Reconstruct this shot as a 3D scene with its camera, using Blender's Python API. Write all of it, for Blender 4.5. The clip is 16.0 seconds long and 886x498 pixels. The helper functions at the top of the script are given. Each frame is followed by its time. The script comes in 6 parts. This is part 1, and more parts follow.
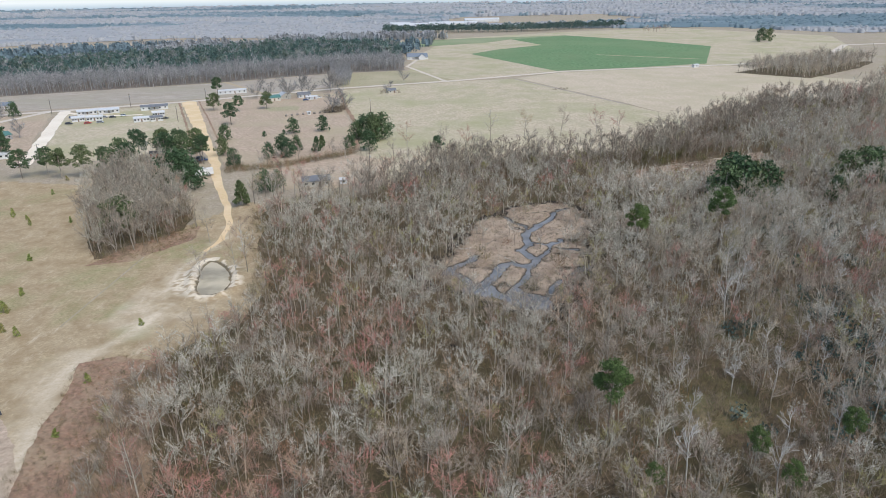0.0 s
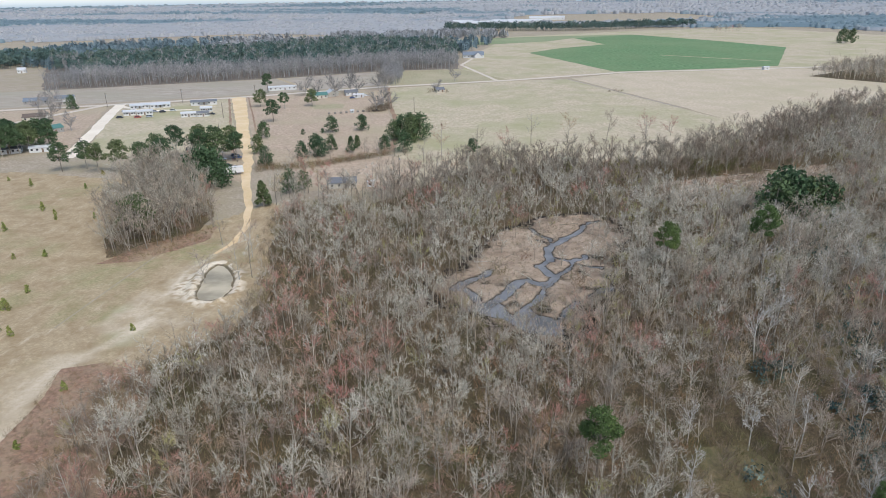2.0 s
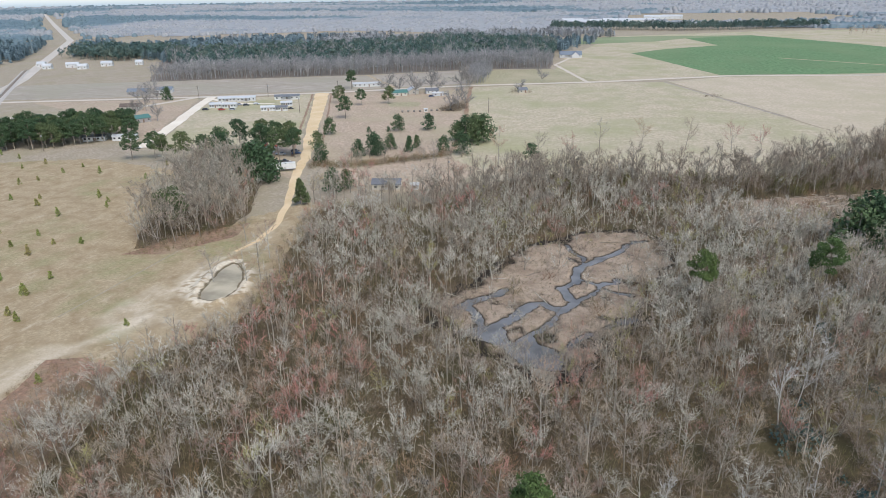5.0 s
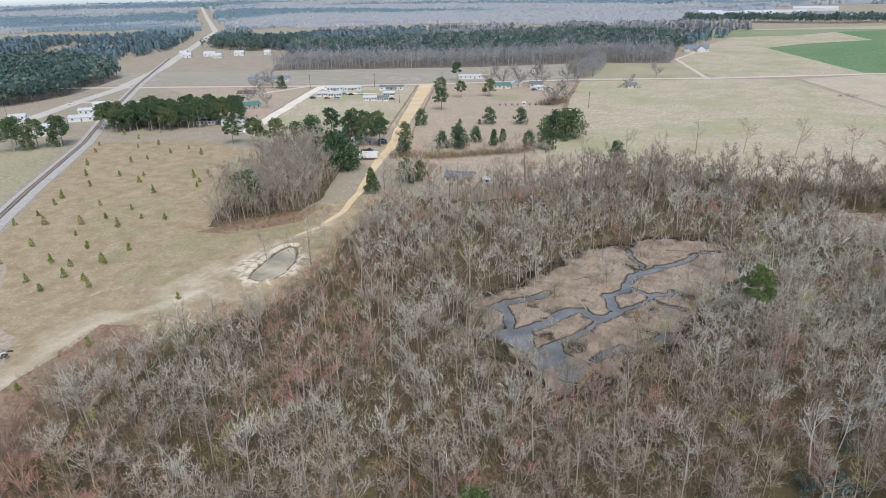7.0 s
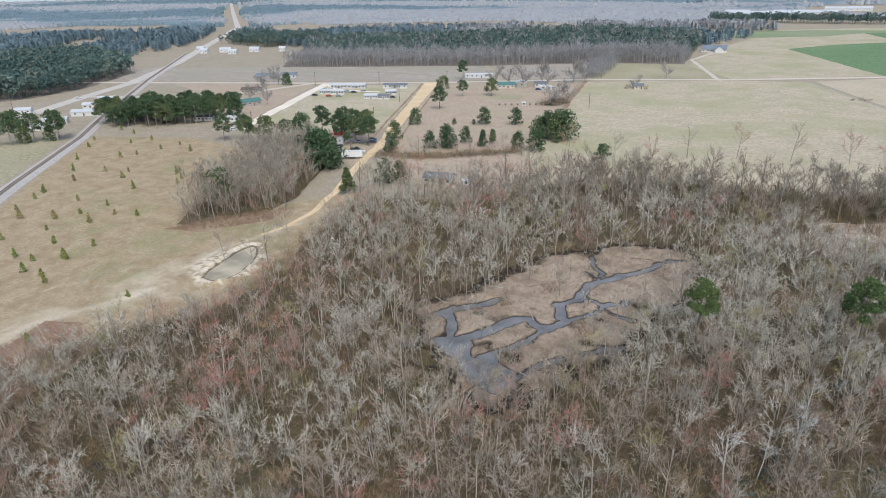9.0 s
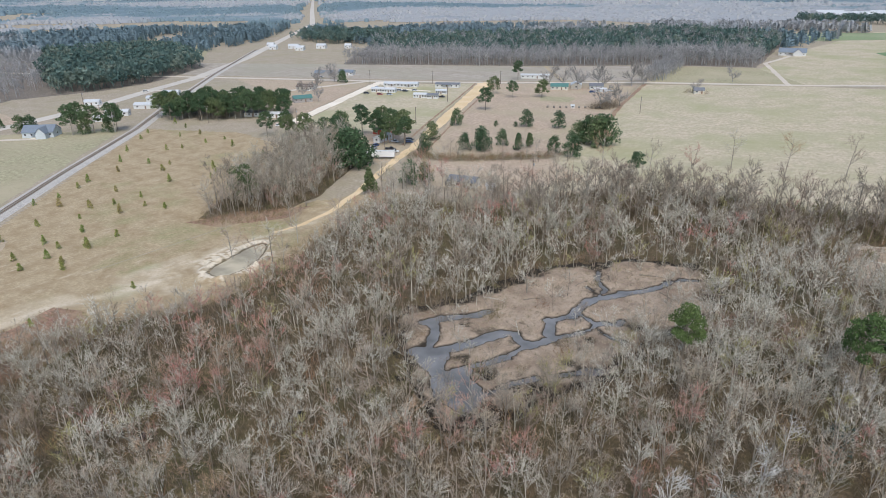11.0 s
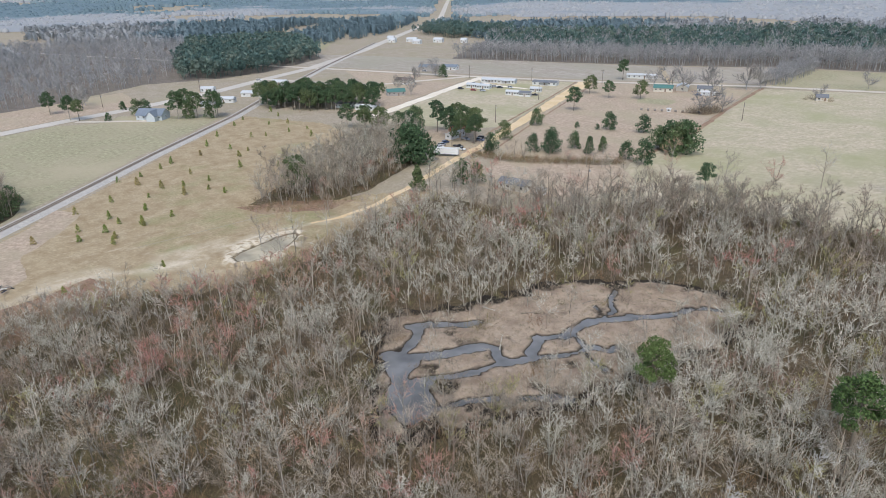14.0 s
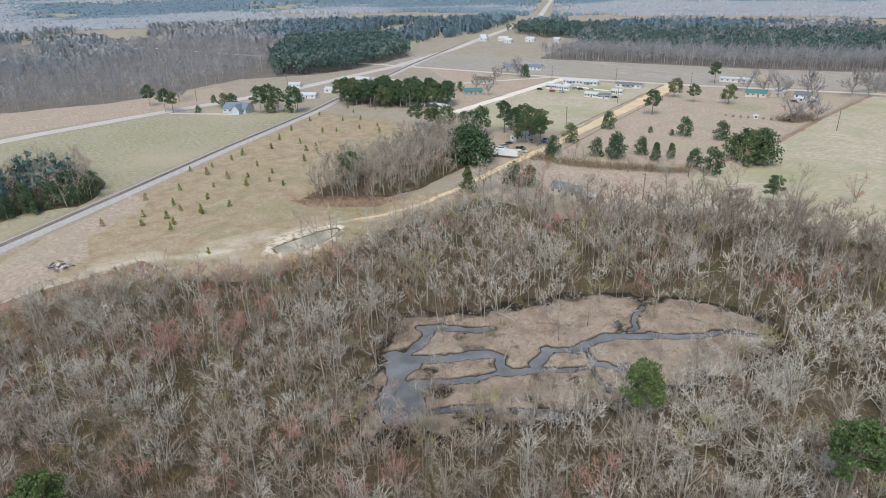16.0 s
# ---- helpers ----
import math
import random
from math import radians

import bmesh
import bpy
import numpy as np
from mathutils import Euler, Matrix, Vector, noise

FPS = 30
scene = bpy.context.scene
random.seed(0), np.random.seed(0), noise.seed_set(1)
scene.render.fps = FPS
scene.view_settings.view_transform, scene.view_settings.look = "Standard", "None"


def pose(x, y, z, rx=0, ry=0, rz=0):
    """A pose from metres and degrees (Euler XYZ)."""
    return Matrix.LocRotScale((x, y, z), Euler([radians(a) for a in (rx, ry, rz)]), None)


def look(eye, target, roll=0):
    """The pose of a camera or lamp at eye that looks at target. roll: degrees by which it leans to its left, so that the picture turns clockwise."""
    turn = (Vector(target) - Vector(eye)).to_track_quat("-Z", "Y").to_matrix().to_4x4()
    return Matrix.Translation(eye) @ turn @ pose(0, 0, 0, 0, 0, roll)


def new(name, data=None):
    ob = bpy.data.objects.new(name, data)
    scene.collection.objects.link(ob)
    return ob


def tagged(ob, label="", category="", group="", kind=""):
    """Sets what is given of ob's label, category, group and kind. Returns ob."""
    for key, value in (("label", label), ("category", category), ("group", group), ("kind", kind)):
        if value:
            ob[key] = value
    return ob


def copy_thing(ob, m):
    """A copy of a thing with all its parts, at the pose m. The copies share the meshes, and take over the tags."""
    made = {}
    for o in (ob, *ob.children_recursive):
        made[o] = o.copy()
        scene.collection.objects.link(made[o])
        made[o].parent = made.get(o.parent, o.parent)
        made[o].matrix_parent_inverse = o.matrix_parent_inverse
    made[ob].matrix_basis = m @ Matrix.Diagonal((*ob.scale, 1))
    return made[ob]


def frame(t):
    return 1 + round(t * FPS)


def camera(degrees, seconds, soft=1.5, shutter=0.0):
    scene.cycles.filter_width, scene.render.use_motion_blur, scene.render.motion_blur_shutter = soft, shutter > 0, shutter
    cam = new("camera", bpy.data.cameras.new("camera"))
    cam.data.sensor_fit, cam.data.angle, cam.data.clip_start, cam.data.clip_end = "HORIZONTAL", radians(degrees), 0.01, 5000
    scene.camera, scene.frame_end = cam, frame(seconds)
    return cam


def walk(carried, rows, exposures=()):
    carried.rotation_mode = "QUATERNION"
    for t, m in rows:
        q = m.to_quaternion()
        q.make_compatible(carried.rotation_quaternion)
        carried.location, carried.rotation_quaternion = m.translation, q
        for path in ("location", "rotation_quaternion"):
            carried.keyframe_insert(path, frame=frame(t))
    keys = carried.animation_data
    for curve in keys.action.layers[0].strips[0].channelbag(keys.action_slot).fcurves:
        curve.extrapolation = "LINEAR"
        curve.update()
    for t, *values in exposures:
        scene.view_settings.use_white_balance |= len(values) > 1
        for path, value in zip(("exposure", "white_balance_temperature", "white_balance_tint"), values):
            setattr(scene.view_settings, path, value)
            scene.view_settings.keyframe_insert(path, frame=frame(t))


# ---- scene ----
cam = camera(68.6, 16.0, soft=0.75)
PATH = [
    (0, (4.097, 5.954, 80.807), (4.036, 7.812, 80.068), -0.8),
    (0.5, (7.595, 9.354, 80.769), (7.503, 11.21, 80.031), -0.8),
    (1, (11.108, 12.798, 80.696), (10.963, 14.651, 79.957), -0.8),
    (1.5, (14.626, 16.252, 80.582), (14.427, 18.099, 79.842), -0.7),
    (2, (18.092, 19.71, 80.417), (17.846, 21.551, 79.674), -0.7),
    (2.5, (21.449, 23.201, 80.224), (21.155, 25.034, 79.48), -0.7),
    (3, (24.837, 26.627, 80.023), (24.495, 28.452, 79.278), -0.6),
    (3.5, (28.283, 29.972, 79.838), (27.894, 31.787, 79.093), -0.5),
    (4, (32.086, 33.145, 79.695), (31.647, 34.948, 78.95), -0.5),
    (4.2, (33.798, 34.329, 79.652), (33.331, 36.126, 78.908), -0.5),
    (6.3, (53.517, 46.111, 78.279), (52.791, 47.816, 77.525), -1.2),
    (6.5, (55.31, 47.298, 78.234), (54.542, 48.983, 77.479), -1.2),
    (7, (59.602, 50.418, 78.103), (58.71, 52.04, 77.346), -1.3),
    (7.5, (63.809, 53.594, 78.015), (62.873, 55.189, 77.256), -1.2),
    (8, (67.83, 56.836, 77.982), (66.895, 58.432, 77.221), -1.2),
    (8.5, (71.693, 60.209, 78.002), (70.756, 61.803, 77.241), -1.1),
    (9, (75.466, 63.756, 78.055), (74.506, 65.336, 77.293), -1.0),
    (9.2, (76.93, 65.216, 78.079), (75.957, 66.788, 77.315), -1.1),
    (11.3, (92.189, 80.843, 79.039), (91.019, 82.273, 78.272), -1.0),
    (11.5, (93.593, 82.421, 79.063), (92.402, 83.832, 78.295), -1.1),
    (12, (97.016, 86.598, 79.099), (95.776, 87.967, 78.331), -1.0),
    (12.5, (100.416, 90.977, 79.138), (99.13, 92.301, 78.369), -1.0),
    (13, (103.822, 95.461, 79.175), (102.491, 96.739, 78.404), -1.0),
    (13.5, (107.206, 99.973, 79.237), (105.831, 101.202, 78.464), -1.0),
    (14, (110.47, 104.406, 79.327), (109.059, 105.593, 78.552), -1.0),
    (14.5, (113.608, 108.719, 79.422), (112.165, 109.866, 78.647), -1.0),
    (15, (116.402, 112.851, 79.512), (114.927, 113.956, 78.736), -0.9),
    (15.5, (118.752, 116.857, 79.571), (117.224, 117.887, 78.794), -1.1),
    (16, (120.686, 120.841, 79.594), (119.105, 121.791, 78.82), -1.3),
]
walk(cam, [(t, look(eye, target, roll)) for t, eye, target, roll in PATH], [(0.0, 0.38, 6400, 8)])

# ---- light ----
world = bpy.data.worlds.new("overcast_sky")
scene.world = world
world.use_nodes = True
wn = world.node_tree
sky = wn.nodes.new("ShaderNodeTexSky")
sky.sky_type = "NISHITA"
sky.sun_disc = False
sky.sun_elevation = radians(52)
sky.sun_rotation = radians(137)
sky.air_density = 1.0
sky.dust_density = 1.7
sky.ozone_density = 1.0
wn.nodes["Background"].inputs["Strength"].default_value = 0.14
wn.links.new(sky.outputs[0], wn.nodes["Background"].inputs["Color"])
sun_data = bpy.data.lights.new("sun", "SUN")
sun_data.energy = 1.6
sun_data.angle = radians(25)
sun_data.color = (1.0, 0.965, 0.915)
sun = new("sun", sun_data)
sun.matrix_world = look((0, 0, 300), (-300 * 0.55, 300 * 0.6, 300 - 300 * 1.04))

# ---- materials ----
def base_mat(name, rough=0.9):
    m = bpy.data.materials.new(name)
    m.use_nodes = True
    t = m.node_tree
    b = t.nodes["Principled BSDF"]
    b.inputs["Roughness"].default_value = rough
    b.inputs["Specular IOR Level"].default_value = 0.25
    return m, t, b


def noise_node(t, scale, detail=5.0, rough=0.6, stretch=None):
    geo = t.nodes.new("ShaderNodeNewGeometry")
    n = t.nodes.new("ShaderNodeTexNoise")
    n.inputs["Scale"].default_value = scale
    n.inputs["Detail"].default_value = detail
    n.inputs["Roughness"].default_value = rough
    if stretch:
        mp = t.nodes.new("ShaderNodeMapping")
        mp.inputs["Rotation"].default_value = (0, 0, radians(stretch[0]))
        mp.inputs["Scale"].default_value = stretch[1]
        t.links.new(geo.outputs["Position"], mp.inputs["Vector"])
        t.links.new(mp.outputs[0], n.inputs["Vector"])
    else:
        t.links.new(geo.outputs["Position"], n.inputs["Vector"])
    return n


def span(t, src, lo, hi):
    r = t.nodes.new("ShaderNodeMapRange")
    r.inputs["From Min"].default_value = lo
    r.inputs["From Max"].default_value = hi
    t.links.new(src, r.inputs["Value"])
    return r.outputs["Result"]


def blend(t, fac, a, b):
    m = t.nodes.new("ShaderNodeMix")
    m.data_type = "RGBA"
    t.links.new(fac, m.inputs["Factor"])
    for sock, v in ((m.inputs["A"], a), (m.inputs["B"], b)):
        if isinstance(v, tuple):
            sock.default_value = (*v, 1)
        else:
            t.links.new(v, sock)
    return m.outputs["Result"]


def add_bump(t, b, src, strength, dist):
    bp = t.nodes.new("ShaderNodeBump")
    bp.inputs["Strength"].default_value = strength
    bp.inputs["Distance"].default_value = dist
    t.links.new(src, bp.inputs["Height"])
    t.links.new(bp.outputs[0], b.inputs["Normal"])


def ground_mat(name, c1, c2, c3, fine=0.9, coarse=0.05, mid=0.2, stretch=None, bump=0.5, cut=(0.45, 0.7), rough_mix=1.0):
    """Earth, grass or litter: fine grain c1-c2, larger stains of c3."""
    m, t, b = base_mat(name, 0.95)
    f = noise_node(t, fine, 6, 0.7, stretch)
    g = noise_node(t, mid, 5, 0.65, stretch)
    k = noise_node(t, coarse, 5, 0.6)
    c1, c2 = tuple(x * (1 + 0.16 * rough_mix) for x in c1), tuple(x * (1 - 0.20 * rough_mix) for x in c2)
    col = blend(t, span(t, f.outputs[0], 0.36, 0.64), c1, c2)
    col = blend(t, span(t, g.outputs[0], cut[0], cut[1] + 0.05), col, tuple(0.55 * x + 0.45 * y for x, y in zip(c2, c3)))
    col = blend(t, span(t, k.outputs[0], cut[0], cut[1]), col, c3)
    t.links.new(col, b.inputs["Base Color"])
    add_bump(t, b, f.outputs[0], bump, 0.3)
    return m


def plain_mat(name, c, rough=0.7, wear=0.25, scale=1.5, metal=0.0):
    m, t, b = base_mat(name, rough)
    n = noise_node(t, scale, 6, 0.7)
    col = blend(t, span(t, n.outputs[0], 0.4, 0.75), c, tuple(x * (1 - wear) for x in c))
    t.links.new(col, b.inputs["Base Color"])
    b.inputs["Metallic"].default_value = metal
    return m


def plant_mat(name, stops, source, jitter=0.35):
    """Bark or leaf colour that differs from plant to plant; source: 'tone' reads the mesh attribute, else the object's random number."""
    m, t, b = base_mat(name, 0.85)
    ramp = t.nodes.new("ShaderNodeValToRGB")
    ramp.color_ramp.elements[0].position = stops[0][0]
    ramp.color_ramp.elements[0].color = (*stops[0][1], 1)
    ramp.color_ramp.elements[1].position = stops[-1][0]
    ramp.color_ramp.elements[1].color = (*stops[-1][1], 1)
    for p, c in stops[1:-1]:
        e = ramp.color_ramp.elements.new(p)
        e.color = (*c, 1)
    if source == "tone":
        a = t.nodes.new("ShaderNodeAttribute")
        a.attribute_name = "tone"
        t.links.new(a.outputs["Fac"], ramp.inputs[0])
    else:
        o = t.nodes.new("ShaderNodeObjectInfo")
        t.links.new(o.outputs["Random"], ramp.inputs[0])
    geo = t.nodes.new("ShaderNodeNewGeometry")
    hsv = t.nodes.new("ShaderNodeHueSaturation")
    t.links.new(span(t, geo.outputs["Random Per Island"], -jitter and 0.0, 1.0), hsv.inputs["Value"])
    r = hsv.inputs["Value"].links[0].from_node
    r.inputs["To Min"].default_value = 1 - jitter
    r.inputs["To Max"].default_value = 1 + jitter
    t.links.new(ramp.outputs[0], hsv.inputs["Color"])
    t.links.new(hsv.outputs[0], b.inputs["Base Color"])
    return m


BARE = [(0.0, (0.58, 0.54, 0.455)), (0.12, (0.46, 0.43, 0.35)), (0.26, (0.25, 0.205, 0.16)), (0.40, (0.52, 0.48, 0.40)), (0.52, (0.36, 0.30, 0.235)), (0.62, (0.47, 0.39, 0.29)), (0.72, (0.42, 0.345, 0.285)), (0.80, (0.31, 0.245, 0.19)), (0.87, (0.50, 0.225, 0.19)), (0.93, (0.44, 0.285, 0.215)), (1.0, (0.36, 0.325, 0.145))]
TRUNK = [(0.0, (0.45, 0.41, 0.35)), (0.5, (0.31, 0.265, 0.21)), (1.0, (0.17, 0.14, 0.105))]
PINE = [(0.0, (0.055, 0.10, 0.05)), (0.6, (0.085, 0.13, 0.06)), (1.0, (0.13, 0.16, 0.07))]
M_twig = plant_mat("bare_twigs", BARE, "random")
M_bark = plant_mat("grey_bark", TRUNK, "random")
M_bark_dark = plant_mat("dark_bark", [(0.0, (0.36, 0.34, 0.32)), (1.0, (0.28, 0.26, 0.24))], "random")
M_pale = plant_mat("bleached_bark", [(0.0, (0.58, 0.555, 0.51)), (1.0, (0.45, 0.42, 0.375))], "random", 0.15)
M_wood = plant_mat("bare_woodland", BARE, "tone")
M_needle = plant_mat("pine_needles", PINE, "random", 0.4)
# Needle green lightened and blued; distance haze sits in the base colour.
M_needle_haze = plant_mat("hazed_pine_needles", [(0.0, (0.075, 0.13, 0.12)), (0.6, (0.105, 0.16, 0.14)), (1.0, (0.17, 0.205, 0.165))], "tone", 0.3)
M_swamp_pine = plant_mat("bright_pine_needles", [(0.0, (0.085, 0.135, 0.045)), (1.0, (0.125, 0.17, 0.055))], "random", 0.4)
M_young = plant_mat("young_pine_needles", [(0.0, (0.19, 0.25, 0.065)), (0.7, (0.26, 0.275, 0.085)), (1.0, (0.34, 0.27, 0.12))], "random", 0.4)
M_shrub = plant_mat("undergrowth_stems", [(0.0, (0.27, 0.22, 0.165)), (0.3, (0.17, 0.13, 0.09)), (0.55, (0.29, 0.215, 0.145)), (0.8, (0.17, 0.16, 0.07)), (1.0, (0.32, 0.18, 0.11))], "tone")
# Aerial haze is put into these tree colours: bluer and paler with distance.
M_far_haze = plant_mat("distant_woods", [(0.0, (0.135, 0.19, 0.215)), (0.42, (0.18, 0.235, 0.26)), (0.58, (0.265, 0.285, 0.30)), (1.0, (0.32, 0.325, 0.33))], "tone", 0.05)
# Bare twigs washed to pale grey, with the haze painted into their colour.
M_far_bare_haze = plant_mat("hazed_bare_wood", [(0.0, (0.34, 0.335, 0.335)), (0.5, (0.27, 0.265, 0.265)), (1.0, (0.40, 0.385, 0.375))], "tone", 0.3)

G_dry = ground_mat("dry_grass", (0.43, 0.36, 0.275), (0.36, 0.30, 0.225), (0.345, 0.30, 0.20), 0.8, 0.03, 0.12)
G_pasture = ground_mat("pasture_grass", (0.56, 0.475, 0.35), (0.445, 0.38, 0.27), (0.375, 0.355, 0.205), 0.5, 0.018, 0.09, (-12, (1, 0.55, 1)), rough_mix=0.4)
G_tan = ground_mat("tan_stubble", (0.58, 0.485, 0.365), (0.50, 0.42, 0.31), (0.45, 0.395, 0.265), 0.5, 0.012, 0.06, (20, (1, 0.6, 1)), rough_mix=0.3)
G_olive = ground_mat("olive_grass", (0.40, 0.365, 0.235), (0.325, 0.30, 0.185), (0.44, 0.375, 0.255), 0.5, 0.02, 0.08)
G_green = ground_mat("winter_wheat", (0.155, 0.255, 0.12), (0.135, 0.23, 0.105), (0.19, 0.26, 0.13), 0.3, 0.008, 0.03, (-10, (1, 0.3, 1)))
G_strip = ground_mat("young_wheat", (0.26, 0.315, 0.17), (0.22, 0.275, 0.145), (0.31, 0.325, 0.20), 0.3, 0.008, 0.03, rough_mix=0.4)
G_red = ground_mat("reddish_stubble", (0.50, 0.39, 0.295), (0.43, 0.33, 0.245), (0.42, 0.355, 0.24), 0.6, 0.02, 0.1)
# Browns nudged bluer, so haze over the far field is in the base colour.
G_brown = ground_mat("brown_field", (0.43, 0.375, 0.315), (0.38, 0.325, 0.265), (0.36, 0.33, 0.25), 0.5, 0.012, 0.06, (28, (0.15, 1, 1)))
G_litter = ground_mat("leaf_litter", (0.18, 0.13, 0.078), (0.10, 0.075, 0.045), (0.085, 0.078, 0.036), 1.2, 0.05, 0.25)
# Leaf litter again, greyed and lightened so far floors carry painted haze.
G_haze_litter = ground_mat("hazed_leaf_litter", (0.25, 0.21, 0.175), (0.19, 0.16, 0.13), (0.17, 0.15, 0.12), 0.6, 0.03, 0.12)
G_moss = ground_mat("olive_swamp_floor", (0.23, 0.18, 0.10), (0.16, 0.135, 0.075), (0.12, 0.115, 0.055), 1.0, 0.1, 0.3)
G_brush = ground_mat("russet_brush", (0.34, 0.215, 0.145), (0.25, 0.16, 0.115), (0.38, 0.29, 0.19), 1.0, 0.1, 0.3)
G_marsh_c = ((0.50, 0.395, 0.30), (0.31, 0.24, 0.175), (0.25, 0.185, 0.135))
M_marsh_dry = ground_mat("dry_reed_litter", *G_marsh_c, 1.2, 0.1, 0.3)
G_dirt = ground_mat("yellow_dirt", (0.72, 0.55, 0.33), (0.66, 0.49, 0.28), (0.78, 0.62, 0.41), 1.0, 0.06, 0.3, bump=0.2, rough_mix=0.2)
G_sand = ground_mat("pale_sand", (0.50, 0.41, 0.29), (0.43, 0.345, 0.235), (0.40, 0.32, 0.20), 0.9, 0.12, 0.4)
G_paved = ground_mat("worn_pavement", (0.62, 0.55, 0.46), (0.56, 0.49, 0.41), (0.66, 0.59, 0.50), 0.8, 0.05, 0.3, bump=0.1, rough_mix=0.2)
G_gravel = ground_mat("pale_gravel", (0.82, 0.73, 0.60), (0.74, 0.65, 0.53), (0.86, 0.78, 0.66), 0.8, 0.05, 0.3, bump=0.1, rough_mix=0.2)
G_asphalt = ground_mat("grey_asphalt", (0.58, 0.53, 0.46), (0.53, 0.48, 0.42), (0.62, 0.56, 0.49), 0.6, 0.05, 0.3, bump=0.1, rough_mix=0.2)
G_ballast = ground_mat("rail_ballast", (0.56, 0.52, 0.47), (0.44, 0.41, 0.37), (0.50, 0.46, 0.42), 1.5, 0.08, 0.4)
M_tie = plain_mat("weathered_tie", (0.31, 0.275, 0.24), 0.9, 0.4)
M_rail = plain_mat("rusty_rail", (0.20, 0.13, 0.09), 0.8, 0.4)
M_white = plain_mat("white_siding", (0.66, 0.66, 0.645), 0.6, 0.12)
M_cream = plain_mat("cream_siding", (0.62, 0.58, 0.50), 0.65, 0.15)
M_bluegrey = plain_mat("blue_grey_siding", (0.52, 0.56, 0.58), 0.65, 0.12)
M_greybrick = plain_mat("grey_block", (0.38, 0.36, 0.34), 0.8, 0.2)
M_roof_grey = plain_mat("grey_shingle", (0.19, 0.20, 0.22), 0.85, 0.25)
M_roof_blue = plain_mat("slate_blue_shingle", (0.20, 0.235, 0.28), 0.85, 0.2)
M_roof_white = plain_mat("white_metal_roof", (0.58, 0.59, 0.60), 0.4, 0.12)
M_roof_brown = plain_mat("brown_shingle", (0.17, 0.135, 0.115), 0.85, 0.3)
M_roof_green = plain_mat("green_metal_roof", (0.10, 0.22, 0.20), 0.5, 0.2)
M_redpaint = plain_mat("faded_red_paint", (0.42, 0.07, 0.05), 0.6, 0.3)
M_dark = plain_mat("dark_metal", (0.05, 0.05, 0.055), 0.5, 0.3)
M_rubber = plain_mat("black_rubber", (0.025, 0.025, 0.025), 0.9, 0.2)
M_carblue = plain_mat("blue_car_paint", (0.06, 0.10, 0.22), 0.3, 0.1)
M_cargrey = plain_mat("silver_car_paint", (0.42, 0.43, 0.45), 0.3, 0.1)
M_carwhite = plain_mat("white_car_paint", (0.75, 0.75, 0.74), 0.3, 0.08)
M_steel = plain_mat("galvanised_steel", (0.45, 0.46, 0.47), 0.45, 0.2, metal=0.6)
M_pole = plain_mat("creosoted_pole", (0.20, 0.16, 0.13), 0.9, 0.3)
M_door = plain_mat("painted_door", (0.22, 0.16, 0.12), 0.6, 0.15)
M_glass, _t, _b = base_mat("window_glass", 0.08)
_b.inputs["Base Color"].default_value = (0.03, 0.035, 0.04, 1)
_b.inputs["Specular IOR Level"].default_value = 0.6


def water_mat(name, c, rough):
    m, t, b = base_mat(name, rough)
    n = noise_node(t, 0.6, 4, 0.5)
    k = noise_node(t, 0.12, 3, 0.5)
    t.links.new(blend(t, span(t, k.outputs[0], 0.4, 0.65), c, tuple(x * 0.6 for x in c)), b.inputs["Base Color"])
    b.inputs["Specular IOR Level"].default_value = 0.5
    b.inputs["IOR"].default_value = 1.33
    add_bump(t, b, n.outputs[0], 0.05, 0.05)
    return m


# Creek base colour holds painted sky reflection as well as silt.
M_creek = water_mat("sky_toned_swamp_water", (0.235, 0.232, 0.228), 0.10)
M_pool = water_mat("dark_pool_water", (0.09, 0.085, 0.075), 0.08)
M_pond = water_mat("silty_pond_water", (0.54, 0.47, 0.34), 0.5)


def wet_mat(name, colours, lo, hi, mud):
    """Ground that turns to wet mud near the water level."""
    m, t, b = base_mat(name, 0.95)
    f = noise_node(t, 1.4, 6, 0.75)
    k = noise_node(t, 0.11, 5, 0.6)
    c1, c2, c3 = colours
    col = blend(t, span(t, f.outputs[0], 0.3, 0.7), c1, c2)
    col = blend(t, span(t, k.outputs[0], 0.45, 0.68), col, c3)
    geo = t.nodes.new("ShaderNodeNewGeometry")
    xyz = t.nodes.new("ShaderNodeSeparateXYZ")
    t.links.new(geo.outputs["Position"], xyz.inputs[0])
    col = blend(t, span(t, xyz.outputs["Z"], lo, hi), mud, col)
    t.links.new(col, b.inputs["Base Color"])
    add_bump(t, b, f.outputs[0], 0.6, 0.3)
    return m


M_marsh = wet_mat("marsh_reed_litter", G_marsh_c, 0.30, 0.47, (0.04, 0.032, 0.023))


